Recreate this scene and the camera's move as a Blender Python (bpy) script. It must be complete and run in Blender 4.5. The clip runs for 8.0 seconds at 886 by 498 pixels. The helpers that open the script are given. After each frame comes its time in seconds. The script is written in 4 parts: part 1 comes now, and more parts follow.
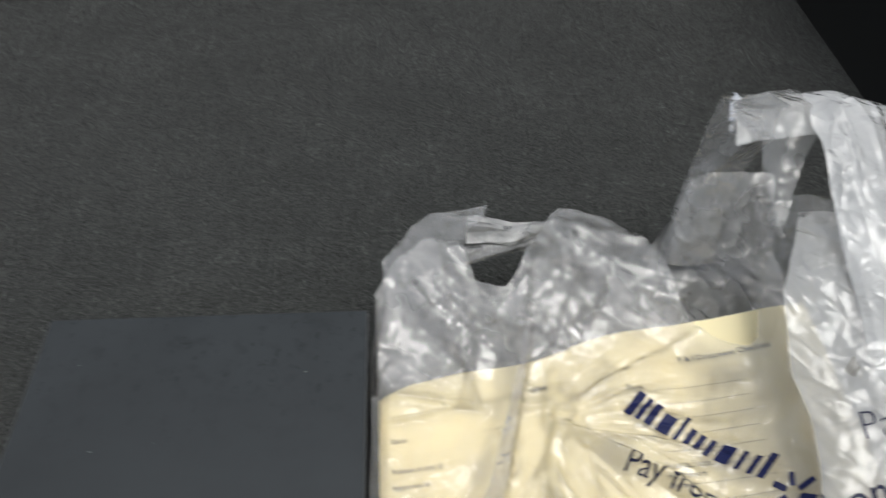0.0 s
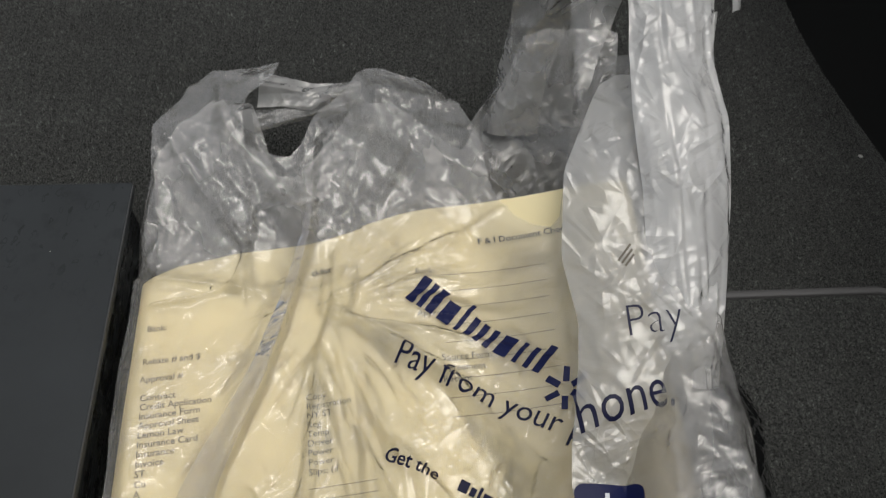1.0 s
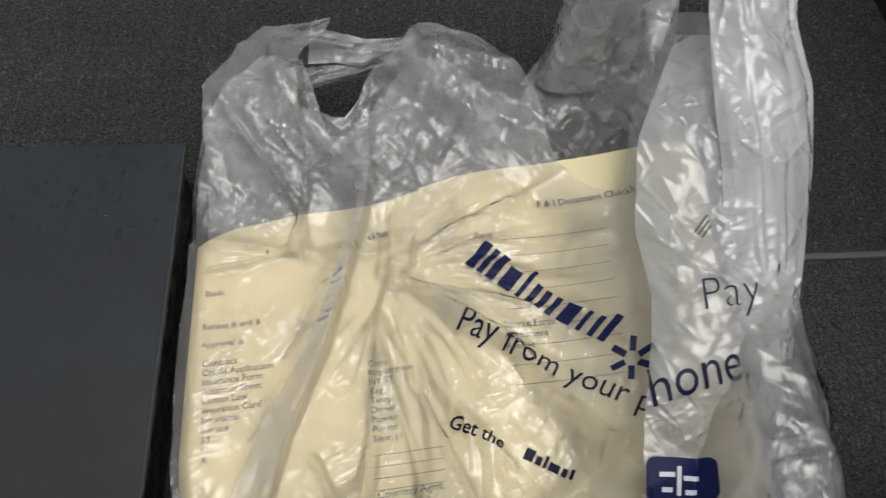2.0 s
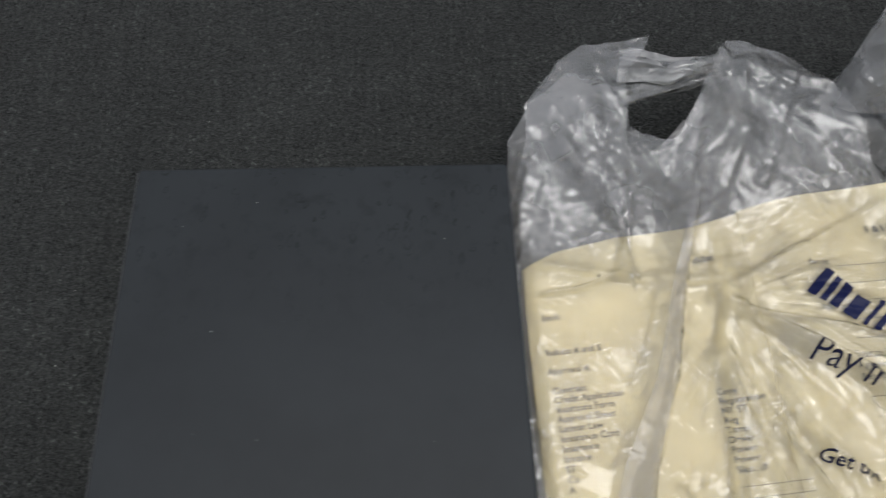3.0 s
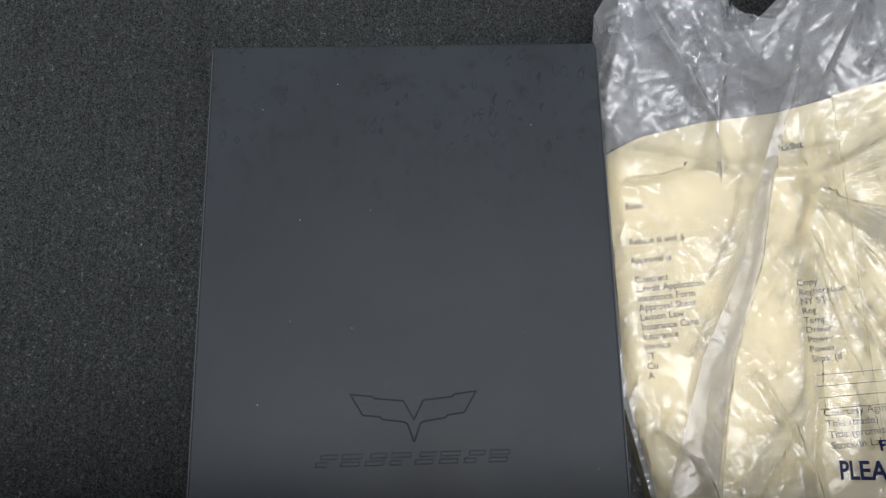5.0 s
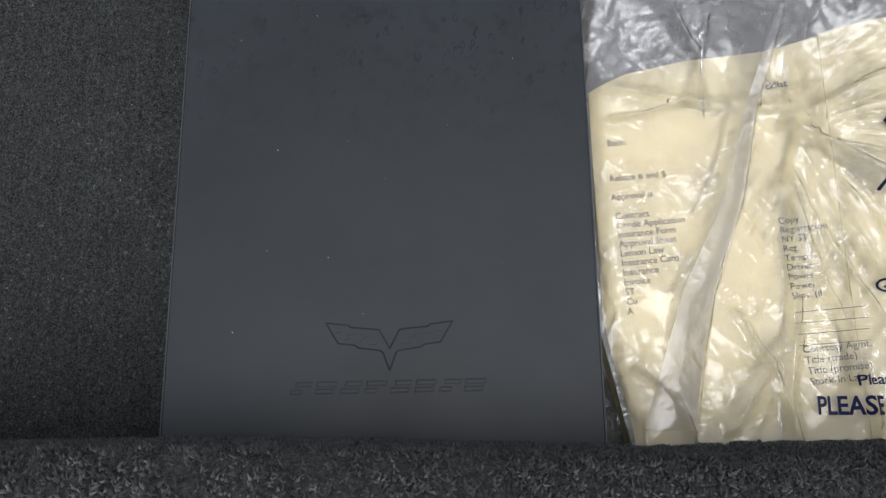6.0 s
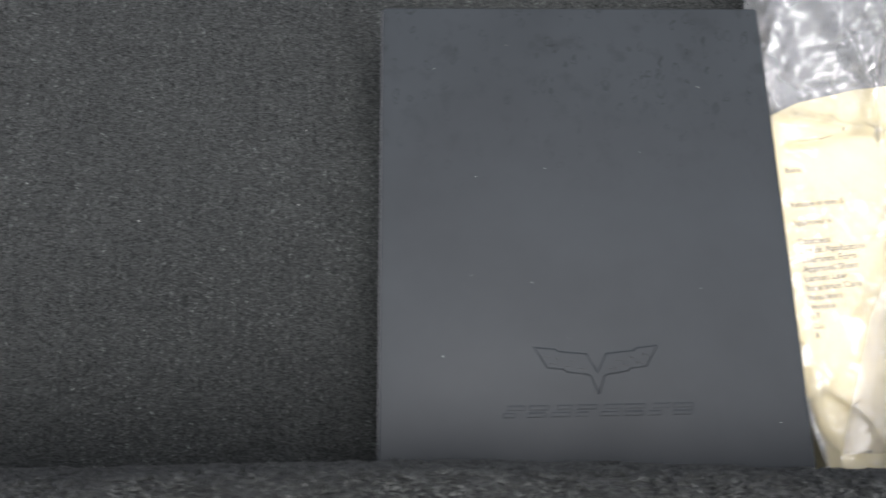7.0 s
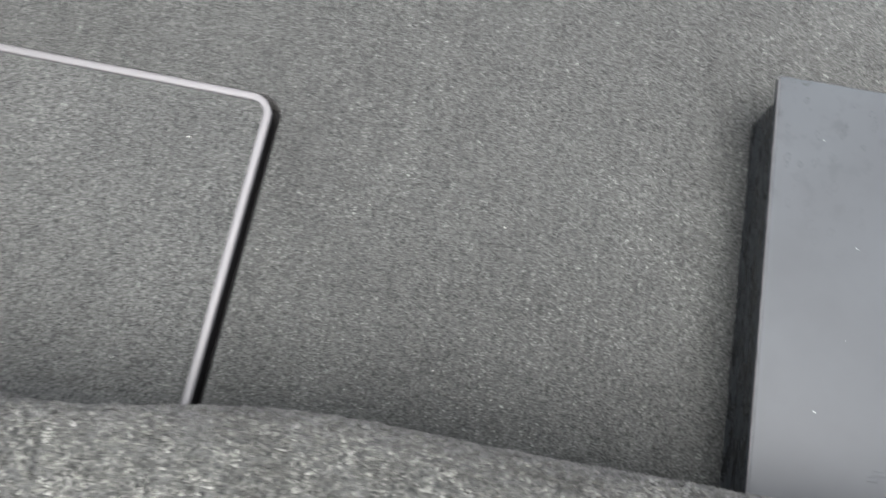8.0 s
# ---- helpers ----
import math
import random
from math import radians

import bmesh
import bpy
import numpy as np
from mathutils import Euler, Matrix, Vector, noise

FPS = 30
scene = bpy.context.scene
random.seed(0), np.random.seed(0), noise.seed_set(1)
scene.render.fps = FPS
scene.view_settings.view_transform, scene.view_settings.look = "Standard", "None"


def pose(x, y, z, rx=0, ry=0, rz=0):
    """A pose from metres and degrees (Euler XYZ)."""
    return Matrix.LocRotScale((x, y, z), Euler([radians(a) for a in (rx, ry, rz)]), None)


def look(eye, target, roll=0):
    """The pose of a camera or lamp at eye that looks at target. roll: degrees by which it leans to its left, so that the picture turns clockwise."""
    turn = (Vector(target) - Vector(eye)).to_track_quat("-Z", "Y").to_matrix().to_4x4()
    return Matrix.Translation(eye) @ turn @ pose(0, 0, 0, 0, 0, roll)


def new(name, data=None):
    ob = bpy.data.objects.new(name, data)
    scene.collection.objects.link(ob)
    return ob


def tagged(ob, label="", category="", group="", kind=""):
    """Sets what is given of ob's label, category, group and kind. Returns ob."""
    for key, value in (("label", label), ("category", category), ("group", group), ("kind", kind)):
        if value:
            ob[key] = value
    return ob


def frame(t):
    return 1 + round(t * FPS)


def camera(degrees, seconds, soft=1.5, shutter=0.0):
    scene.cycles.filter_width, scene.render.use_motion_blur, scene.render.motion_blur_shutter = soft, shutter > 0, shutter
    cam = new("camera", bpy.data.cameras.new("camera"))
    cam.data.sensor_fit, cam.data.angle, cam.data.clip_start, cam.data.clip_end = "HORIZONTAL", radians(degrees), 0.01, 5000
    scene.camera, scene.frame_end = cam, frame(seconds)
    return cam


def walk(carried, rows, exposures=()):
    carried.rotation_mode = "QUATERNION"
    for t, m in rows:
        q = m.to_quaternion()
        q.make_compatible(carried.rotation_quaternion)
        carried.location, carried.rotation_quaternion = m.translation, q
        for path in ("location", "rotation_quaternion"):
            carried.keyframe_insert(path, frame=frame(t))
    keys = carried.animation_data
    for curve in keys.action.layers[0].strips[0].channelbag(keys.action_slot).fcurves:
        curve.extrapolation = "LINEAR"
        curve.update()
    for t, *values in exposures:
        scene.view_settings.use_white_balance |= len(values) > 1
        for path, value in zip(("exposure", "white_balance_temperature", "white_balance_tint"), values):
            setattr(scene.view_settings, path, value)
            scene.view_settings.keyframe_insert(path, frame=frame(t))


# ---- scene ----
from mathutils.bvhtree import BVHTree

# ---------- camera and its walk ----------
cam = camera(58.8, 8.0, soft=1.25, shutter=0.3)
PATH = [
    (0, (-0.0267, -0.0202, 0.4741), (-0.0025, 0.2496, 0.1798), 2.20),
    (0.2, (0.0135, -0.0069, 0.4720), (0.0475, 0.2483, 0.1658), 4.14),
    (0.5, (0.0705, -0.0164, 0.4416), (0.1051, 0.2334, 0.1311), 4.29),
    (1, (0.0964, 0.0119, 0.4361), (0.1301, 0.2272, 0.1007), 5.85),
    (1.2, (0.0945, 0.0168, 0.4318), (0.1275, 0.2236, 0.0910), 6.15),
    (2.3, (0.0325, 0.0368, 0.4371), (0.0589, 0.2226, 0.0838), 5.28),
    (2.5, (-0.0088, 0.0410, 0.4325), (0.0201, 0.2294, 0.0808), 5.92),
    (3, (-0.1128, 0.0631, 0.4333), (-0.0878, 0.2444, 0.0776), 5.63),
    (3.5, (-0.1597, 0.0665, 0.4252), (-0.1372, 0.2420, 0.0665), 4.88),
    (4, (-0.1573, 0.0811, 0.4088), (-0.1384, 0.2315, 0.0386), 4.68),
    (4.2, (-0.1548, 0.0830, 0.4082), (-0.1350, 0.2159, 0.0314), 6.08),
    (5.3, (-0.1470, 0.0985, 0.4485), (-0.1329, 0.1960, 0.0608), 6.91),
    (5.5, (-0.1450, 0.0916, 0.4445), (-0.1310, 0.1885, 0.0567), 6.96),
    (6, (-0.1385, 0.0682, 0.4319), (-0.1233, 0.1624, 0.0434), 8.08),
    (6.5, (-0.1623, 0.0678, 0.4392), (-0.1459, 0.1658, 0.0518), 8.45),
    (7, (-0.2414, 0.0724, 0.4353), (-0.2236, 0.1754, 0.0492), 8.84),
    (7.5, (-0.3377, 0.0582, 0.4351), (-0.3343, 0.1685, 0.0506), 4.35),
    (7.8, (-0.3843, 0.0526, 0.4463), (-0.3897, 0.1644, 0.0623), 4.65),
    (8, (-0.4170, 0.0562, 0.4620), (-0.4272, 0.1649, 0.0771), 4.92),
]
EXPOSURES = [(0, 0.53, 6500, 8), (0.5, 0.02, 6750, 9), (1, 0.02, 6800, 9), (2.5, 0.10, 6500, 9), (3, 0.0, 6350, 10), (3.5, 0.54, 6040, 10), (4, 0.52, 6040, 10),
             (5.5, 0.30, 6160, 11), (6.5, 0.44, 6160, 11), (7, 1.14, 6300, 12), (7.5, 2.30, 6500, 11), (8, 2.88, 6600, 12)]
walk(cam, [(t, look(eye, target, roll)) for t, eye, target, roll in PATH], EXPOSURES)

# ---------- world and sun ----------
world = bpy.data.worlds.new("world")
scene.world = world
world.use_nodes = True
wn, wl = world.node_tree.nodes, world.node_tree.links
sky = wn.new("ShaderNodeTexSky")
sky.sky_type, sky.sun_disc = "NISHITA", False
sky.sun_elevation, sky.sun_rotation = radians(79), radians(160)
sky.dust_density = 3.0
wn["Background"].inputs["Strength"].default_value = 0.135
veil = wn.new("ShaderNodeHueSaturation")  # a bright, thinly clouded sky
veil.inputs["Saturation"].default_value = 0.30
wl.new(sky.outputs[0], veil.inputs["Color"])
wl.new(veil.outputs[0], wn["Background"].inputs["Color"])

sun_data = bpy.data.lights.new("sun", "SUN")
sun_data.energy, sun_data.angle, sun_data.color = 1.2, radians(36), (1.0, 0.985, 0.955)
sun = new("sun", sun_data)
sun.matrix_world = look((0.17, -0.48, 2.6), (0, 0, 0))


# ---------- materials ----------
class Mat:
    """A node material with short helpers."""

    def __init__(self, name):
        self.m = bpy.data.materials.new(name)
        self.m.use_nodes = True
        self.n, self.l = self.m.node_tree.nodes, self.m.node_tree.links
        self.p = self.n["Principled BSDF"]
        self.out = self.n["Material Output"]
        self.co = self.n.new("ShaderNodeNewGeometry").outputs["Position"]

    def link(self, a, b):
        self.l.new(a, b)
        return self

    def scaled(self, x, y, z, src=None):
        mp = self.n.new("ShaderNodeMapping")
        mp.inputs["Scale"].default_value = (x, y, z)
        self.link(src or self.co, mp.inputs["Vector"])
        return mp.outputs[0]

    def noise(self, scale, detail=3, rough=0.55, vec=None, distort=0.0):
        t = self.n.new("ShaderNodeTexNoise")
        t.inputs["Scale"].default_value, t.inputs["Detail"].default_value = scale, detail
        t.inputs["Roughness"].default_value, t.inputs["Distortion"].default_value = rough, distort
        self.link(vec or self.co, t.inputs["Vector"])
        return t.outputs["Fac"]

    def voronoi(self, scale, feature="F1", vec=None, out="Distance", rand=1.0):
        t = self.n.new("ShaderNodeTexVoronoi")
        t.feature = feature
        t.inputs["Scale"].default_value, t.inputs["Randomness"].default_value = scale, rand
        self.link(vec or self.co, t.inputs["Vector"])
        return t.outputs[out]

    def math(self, op, a, b=0.0, c=0.0):
        t = self.n.new("ShaderNodeMath")
        t.operation = op
        for k, v in enumerate((a, b, c)):
            if isinstance(v, (int, float)):
                t.inputs[k].default_value = v
            else:
                self.link(v, t.inputs[k])
        return t.outputs[0]

    def ramp(self, fac, stops):
        t = self.n.new("ShaderNodeValToRGB")
        e = t.color_ramp.elements
        while len(e) < len(stops):
            e.new(0.5)
        for k, (pos, col) in enumerate(stops):
            e[k].position = pos
            e[k].color = (*col, 1) if not isinstance(col, (int, float)) else (col, col, col, 1)
        self.link(fac, t.inputs[0])
        return t.outputs[0]

    def mix(self, fac, a, b, mode="MIX"):
        t = self.n.new("ShaderNodeMix")
        t.data_type, t.blend_type = "RGBA", mode
        for k, v in ((0, fac), (6, a), (7, b)):
            if isinstance(v, (int, float)):
                t.inputs[k].default_value = v
            elif isinstance(v, tuple):
                t.inputs[k].default_value = (*v, 1)
            else:
                self.link(v, t.inputs[k])
        return t.outputs[2]

    def bump(self, height, strength=0.5, dist=0.001, normal=None):
        t = self.n.new("ShaderNodeBump")
        t.inputs["Strength"].default_value, t.inputs["Distance"].default_value = strength, dist
        self.link(height, t.inputs["Height"])
        if normal is not None:
            self.link(normal, t.inputs["Normal"])
        return t.outputs[0]

    def set(self, **kw):
        names = {"color": "Base Color", "rough": "Roughness", "metal": "Metallic", "spec": "Specular IOR Level", "normal": "Normal",
                 "sheen": "Sheen Weight", "coat": "Coat Weight", "sub": "Subsurface Weight"}
        for k, v in kw.items():
            socket = self.p.inputs[names[k]]
            if isinstance(v, (int, float)):
                socket.default_value = v
            elif isinstance(v, tuple):
                socket.default_value = (*v, 1)
            else:
                self.link(v, socket)
        return self


def carpet_material(name, dark, light, fibre, rib):
    """Cut-pile automotive carpet: fine fibre specks, faint ribs along the length, broad wear."""
    m = Mat(name)
    grain = m.noise(fibre, 2, 0.6)
    tuft = m.voronoi(fibre * 0.75, vec=m.scaled(1, 0.7, 1))
    ribs = m.noise(rib, 2, 0.5, m.scaled(1, 0.06, 1))
    patch = m.noise(7, 3, 0.5)
    lint = m.noise(fibre * 0.35, 1, 0.4)
    mixd = m.math("ADD", m.math("MULTIPLY", grain, 0.75), m.math("MULTIPLY", m.math("SUBTRACT", 1.0, tuft), 0.25))
    mixd = m.math("ADD", m.math("MULTIPLY", mixd, 0.8), m.math("MULTIPLY", m.math("ADD", ribs, lint), 0.10))
    col = m.ramp(mixd, [(0.34, dark), (0.52, tuple((a + b) / 2 * 0.85 for a, b in zip(dark, light))), (0.72, light)])
    wear = m.ramp(patch, [(0.3, 0.82), (0.7, 1.12)])
    col = m.mix(1.0, col, wear, "MULTIPLY")
    height = m.math("ADD", m.math("MULTIPLY", grain, 0.8), m.math("ADD", m.math("MULTIPLY", tuft, -0.5), m.math("MULTIPLY", ribs, 0.5)))
    m.set(color=col, rough=0.95, spec=0.15, normal=m.bump(height, 0.9, 0.0016), sheen=0.12)
    return m.m


CARPET = carpet_material("floor_carpet", (0.008, 0.0088, 0.0086), (0.072, 0.076, 0.073), 900, 420)
CARPET_LID = carpet_material("lid_carpet", (0.009, 0.010, 0.010), (0.088, 0.093, 0.090), 760, 300)
CARPET_LIP = carpet_material("lip_carpet", (0.008, 0.0085, 0.0084), (0.066, 0.069, 0.065), 620, 260)


def case_material():
    """Charcoal soft-touch coating with dried drip rings, faint smears and a slight sheen."""
    m = Mat("soft_touch_charcoal")
    co = m.co
    warp = m.noise(160, 2, 0.5, co)
    wv = m.n.new("ShaderNodeVectorMath")
    wv.operation = "MULTIPLY_ADD"
    spread = m.n.new("ShaderNodeCombineXYZ")
    for k in range(2):
        m.link(warp, spread.inputs[k])
    m.link(spread.outputs[0], wv.inputs[0])
    wv.inputs[1].default_value = (0.006, 0.006, 0)
    m.link(m.scaled(1.0, 0.58, 0.0, co), wv.inputs[2])
    rings = None
    for scale, r0, keep in ((190, 0.30, 0.50), (120, 0.22, 0.53), (70, 0.17, 0.74)):
        d = m.voronoi(scale, vec=wv.outputs[0])
        which = m.voronoi(scale, vec=wv.outputs[0], out="Color")
        on = m.math("GREATER_THAN", m.n.new("ShaderNodeSeparateColor").outputs[0], keep)
        sep = on.node.inputs[0].links[0].from_node
        m.link(which, sep.inputs[0])
        rad = m.math("MULTIPLY_ADD", sep.outputs[1], 0.12, r0 - 0.08)
        band = m.math("LESS_THAN", m.math("ABSOLUTE", m.math("SUBTRACT", d, rad)), 0.030)
        ring = m.math("MULTIPLY", band, on)
        rings = ring if rings is None else m.math("MAXIMUM", rings, ring)
    xyz = m.n.new("ShaderNodeSeparateXYZ")
    m.link(co, xyz.inputs[0])
    upper = m.ramp(m.math("MULTIPLY_ADD", xyz.outputs[1], 5.0, -0.62), [(0.35, 0.0), (0.75, 1.0)])
    broken = m.ramp(m.noise(70, 2, 0.5, co), [(0.36, 0.25), (0.56, 1.0)])
    rings = m.math("MULTIPLY", m.math("MULTIPLY", rings, upper), broken)
    smear = m.ramp(m.noise(14, 4, 0.6, co), [(0.3, 0.85), (0.7, 1.15)])
    blot = m.ramp(m.noise(75, 3, 0.6, co), [(0.55, 0.0), (0.68, 1.0)])
    col = m.mix(1.0, (0.0228, 0.0264, 0.0291), smear, "MULTIPLY")
    col = m.mix(m.math("MULTIPLY", m.math("MULTIPLY", blot, upper), 0.55), col, (0.0135, 0.0155, 0.017))
    col = m.mix(m.math("MULTIPLY", rings, 0.58), col, (0.005, 0.006, 0.006))
    rough = m.math("MULTIPLY_ADD", m.noise(22, 3, 0.6, co), 0.14, 0.41)
    m.set(color=col, rough=rough, spec=0.23, normal=m.bump(m.noise(1800, 2, 0.5, co), 0.08, 0.0004))
    return m.m


CASE = case_material()


def side_material():
    m = Mat("glossy_black_wrap")
    streak = m.noise(60, 4, 0.6, m.scaled(1, 0.8, 2.2))
    m.set(color=m.ramp(streak, [(0.4, (0.008, 0.009, 0.010)), (0.75, (0.030, 0.036, 0.040))]), rough=m.ramp(streak, [(0.3, 0.12), (0.7, 0.45)]),
          spec=0.6, normal=m.bump(m.noise(110, 3, 0.6, m.scaled(1, 0.6, 1.6)), 0.7, 0.002))
    return m.m


CASE_SIDE = side_material()


def film_material(name, haze, tint, crumple, rough=0.16):
    """Thin milky polythene: mostly see-through, a little scattering, crisp glints on the small flat faces between its creases."""
    m = Mat(name)
    co = m.co

    def vec(op, a, b=None):
        t = m.n.new("ShaderNodeVectorMath")
        t.operation = op
        for k, v in enumerate((a, b)):
            if isinstance(v, tuple):
                t.inputs[k].default_value = v
            elif v is not None:
                m.link(v, t.inputs["Scale"] if op == "SCALE" and k else t.inputs[k])
        return t.outputs["Value"] if op == "DOT_PRODUCT" else t.outputs[0]

    def cells(scale, angle, stretch, seed):
        """A random colour for each flat face of the crumpled film."""
        slant = m.n.new("ShaderNodeMapping")
        slant.inputs["Location"].default_value = (seed, seed * 0.7, seed * 0.3)
        slant.inputs["Rotation"].default_value = (0, 0, radians(angle))
        m.link(vec("ADD", co, vec("SCALE", m.n.new("ShaderNodeTexNoise").outputs["Color"], m.math("ADD", 0.004, 0.0))), slant.inputs["Vector"])
        sway = slant.inputs["Vector"].links[0].from_node.inputs[1].links[0].from_node.inputs[0].links[0].from_node
        sway.inputs["Scale"].default_value = 55
        m.link(co, sway.inputs["Vector"])
        return vec("SUBTRACT", m.voronoi(scale, vec=m.scaled(1.0, stretch, 0.8, slant.outputs[0]), out="Color"), (0.5, 0.5, 0.5))

    def lines(scale, angle, stretch, seed, width):
        """Thin, nearly straight raised creases, far apart."""
        slant = m.n.new("ShaderNodeMapping")
        slant.inputs["Location"].default_value = (seed, seed * 0.7, 0)
        slant.inputs["Rotation"].default_value = (0, 0, radians(angle))
        m.link(co, slant.inputs["Vector"])
        edge = m.voronoi(scale, "DISTANCE_TO_EDGE", m.scaled(1.0, stretch, 0.8, slant.outputs[0]))
        return m.math("MAXIMUM", m.math("SUBTRACT", 1.0, m.math("DIVIDE", edge, width)), 0.0)

    area = m.ramp(m.noise(24, 2, 0.5), [(0.40, 0.1), (0.54, 1.0)])
    other = m.ramp(m.noise(33, 2, 0.5, m.scaled(1.0, 1.3, 1.0)), [(0.44, 0.0), (0.54, 1.0)])
    height = m.math("MULTIPLY", lines(60, 35, 0.45, 0.4, 0.16), area)
    height = m.math("ADD", height, m.math("MULTIPLY", lines(120, -35, 0.35, 1.9, 0.20), m.math("MULTIPLY", other, 0.6)))
    height = m.math("ADD", height, m.math("MULTIPLY", lines(200, 70, 0.30, 2.7, 0.25), m.math("MULTIPLY", area, 0.32)))
    nrm = m.bump(height, 1.0, 0.00072 * crumple)
    nrm = vec("ADD", nrm, vec("SCALE", cells(62, 35, 0.55, 0.4), m.math("MULTIPLY", area, 0.30 * crumple)))
    nrm = vec("NORMALIZE", vec("ADD", nrm, vec("SCALE", cells(130, -35, 0.35, 1.9), m.math("MULTIPLY", other, 0.20 * crumple))))
    fac = m.math("MULTIPLY_ADD", m.ramp(m.noise(24, 3, 0.5), [(0.3, 0.0), (0.7, 1.0)]), 0.10, haze - 0.05)
    clear = m.n.new("ShaderNodeBsdfTransparent")
    clear.inputs[0].default_value = (0.93, 0.92, 0.91, 1)
    dif = m.n.new("ShaderNodeBsdfDiffuse")
    dif.inputs[0].default_value = (*tint, 1)
    tra = m.n.new("ShaderNodeBsdfTranslucent")
    tra.inputs[0].default_value = (*tint, 1)
    for s in (dif, tra):
        m.link(nrm, s.inputs["Normal"])
    milk = m.n.new("ShaderNodeMixShader")
    milk.inputs[0].default_value = 0.35
    m.link(dif.outputs[0], milk.inputs[1]).link(tra.outputs[0], milk.inputs[2])
    body = m.n.new("ShaderNodeMixShader")
    m.link(fac, body.inputs[0]).link(clear.outputs[0], body.inputs[1]).link(milk.outputs[0], body.inputs[2])
    gloss = m.n.new("ShaderNodeBsdfGlossy")
    gloss.inputs["Roughness"].default_value = rough
    m.link(nrm, gloss.inputs["Normal"])
    fres = m.n.new("ShaderNodeFresnel")
    fres.inputs[0].default_value = 1.54
    m.link(nrm, fres.inputs["Normal"])
    top = m.n.new("ShaderNodeMixShader")
    m.link(m.math("MULTIPLY", fres.outputs[0], 1.5), top.inputs[0]).link(body.outputs[0], top.inputs[1]).link(gloss.outputs[0], top.inputs[2])
    m.link(top.outputs[0], m.out.inputs["Surface"])
    return m.m


MILK = (0.845, 0.858, 0.866)
FILM = film_material("milky_film", 0.22, MILK, 1.0)
FILM_BACK = film_material("loose_milky_film", 0.28, MILK, 1.2)
FILM_THICK = film_material("gathered_film", 0.36, MILK, 1.1)
FILM_DOUBLE = film_material("doubled_film", 0.56, MILK, 1.2)
FILM_PLEAT = film_material("pleated_film", 0.14, (0.80, 0.78, 0.82), 0.45, 0.25)


def paper_material(name, base):
    m = Mat(name)
    col = m.mix(m.ramp(m.noise(24, 4, 0.6), [(0.35, 0.0), (0.7, 0.5)]), base, tuple(c * 0.90 for c in base))
    m.set(color=col, rough=0.75, spec=0.3, normal=m.bump(m.noise(900, 3, 0.6), 0.12, 0.0004))
    return m.m


MANILA = paper_material("manila_paper", (0.90, 0.80, 0.495))


def plain(name, color, rough, spec=0.5, grain=900, amount=0.15):
    m = Mat(name)
    k = m.noise(grain, 3, 0.6)
    m.set(color=m.mix(m.math("MULTIPLY", k, amount * 2), color, tuple(c * 0.7 for c in color)), rough=rough, spec=spec,
          normal=m.bump(k, 0.1, 0.0005))
    return m.m


BLUE = plain("blue_ink", (0.004, 0.008, 0.055), 0.5, 0.25)
NAVY = plain("navy_ink", (0.004, 0.006, 0.032), 0.5, 0.25)
PALE = plain("pale_ink", (0.62, 0.66, 0.72), 0.4)
TONER = plain("grey_toner", (0.105, 0.097, 0.082), 0.8)
# toner lightened to paint in the film's haze over the left list
HAZED = plain("hazed_toner", (0.34, 0.30, 0.215), 0.8, grain=500, amount=0.35)
TRIM = plain("grey_edging", (0.074, 0.074, 0.077), 0.55, 0.45, 300, 0.06)
# paler grey that paints the sky's reflection along the case rim
RIM_GLINT = plain("rim_glint", (0.058, 0.060, 0.063), 0.55, 0.4, 120, 0.35)
BLACK = plain("black_plastic", (0.004, 0.004, 0.0045), 0.7, 0.2)
DUST = plain("pale_dust", (0.42, 0.42, 0.40), 0.9)
# near-black colour standing in for the shade on the right-hand wall
SHADED_SIDE = plain("shaded_side_wall", (0.013, 0.0138, 0.0135), 0.85, 0.15, 400)
BODY = plain("dark_trim", (0.030, 0.031, 0.032), 0.7, 0.4, 60)
ASPHALT = plain("asphalt", (0.055, 0.055, 0.055), 0.95, 0.3, 25)


# ---------- building helpers ----------
def part(name, bm, material, parent=None, label="", smooth=False):
    me = bpy.data.meshes.new(name)
    if isinstance(bm, tuple):
        me.from_pydata(*bm)
    else:
        bm.to_mesh(me)
        bm.free()
    me.materials.append(material)
    if smooth:
        me.polygons.foreach_set("use_smooth", [True] * len(me.polygons))
    me.update()
    ob = new(name, me)
    if parent is not None:
        ob.parent = parent
        ob.matrix_parent_inverse = parent.matrix_world.inverted() if parent.type == "EMPTY" else Matrix()
    return tagged(ob, label) if label else ob


def holder(name, place=(0, 0, 0)):
    ob = new(name)
    ob.empty_display_size = 0.02
    ob.matrix_world = Matrix.Translation(place)
    bpy.context.view_layer.update()
    return ob


def sheet(xs, ys, zs):
    """A surface from three equal arrays of rows and columns."""
    rows, cols = xs.shape
    v = np.stack([xs.ravel(), ys.ravel(), zs.ravel()], 1)
    i = np.arange(rows * cols).reshape(rows, cols)
    f = np.stack([i[:-1, :-1], i[:-1, 1:], i[1:, 1:], i[1:, :-1]], -1).reshape(-1, 4)
    return v.tolist(), [], f.tolist()


def box(bm, x0, x1, y0, y1, z0, z1):
    m = Matrix.Translation(((x0 + x1) / 2, (y0 + y1) / 2, (z0 + z1) / 2)) @ Matrix.Diagonal((x1 - x0, y1 - y0, z1 - z0, 1))
    return bmesh.ops.create_cube(bm, size=1, matrix=m)["verts"]


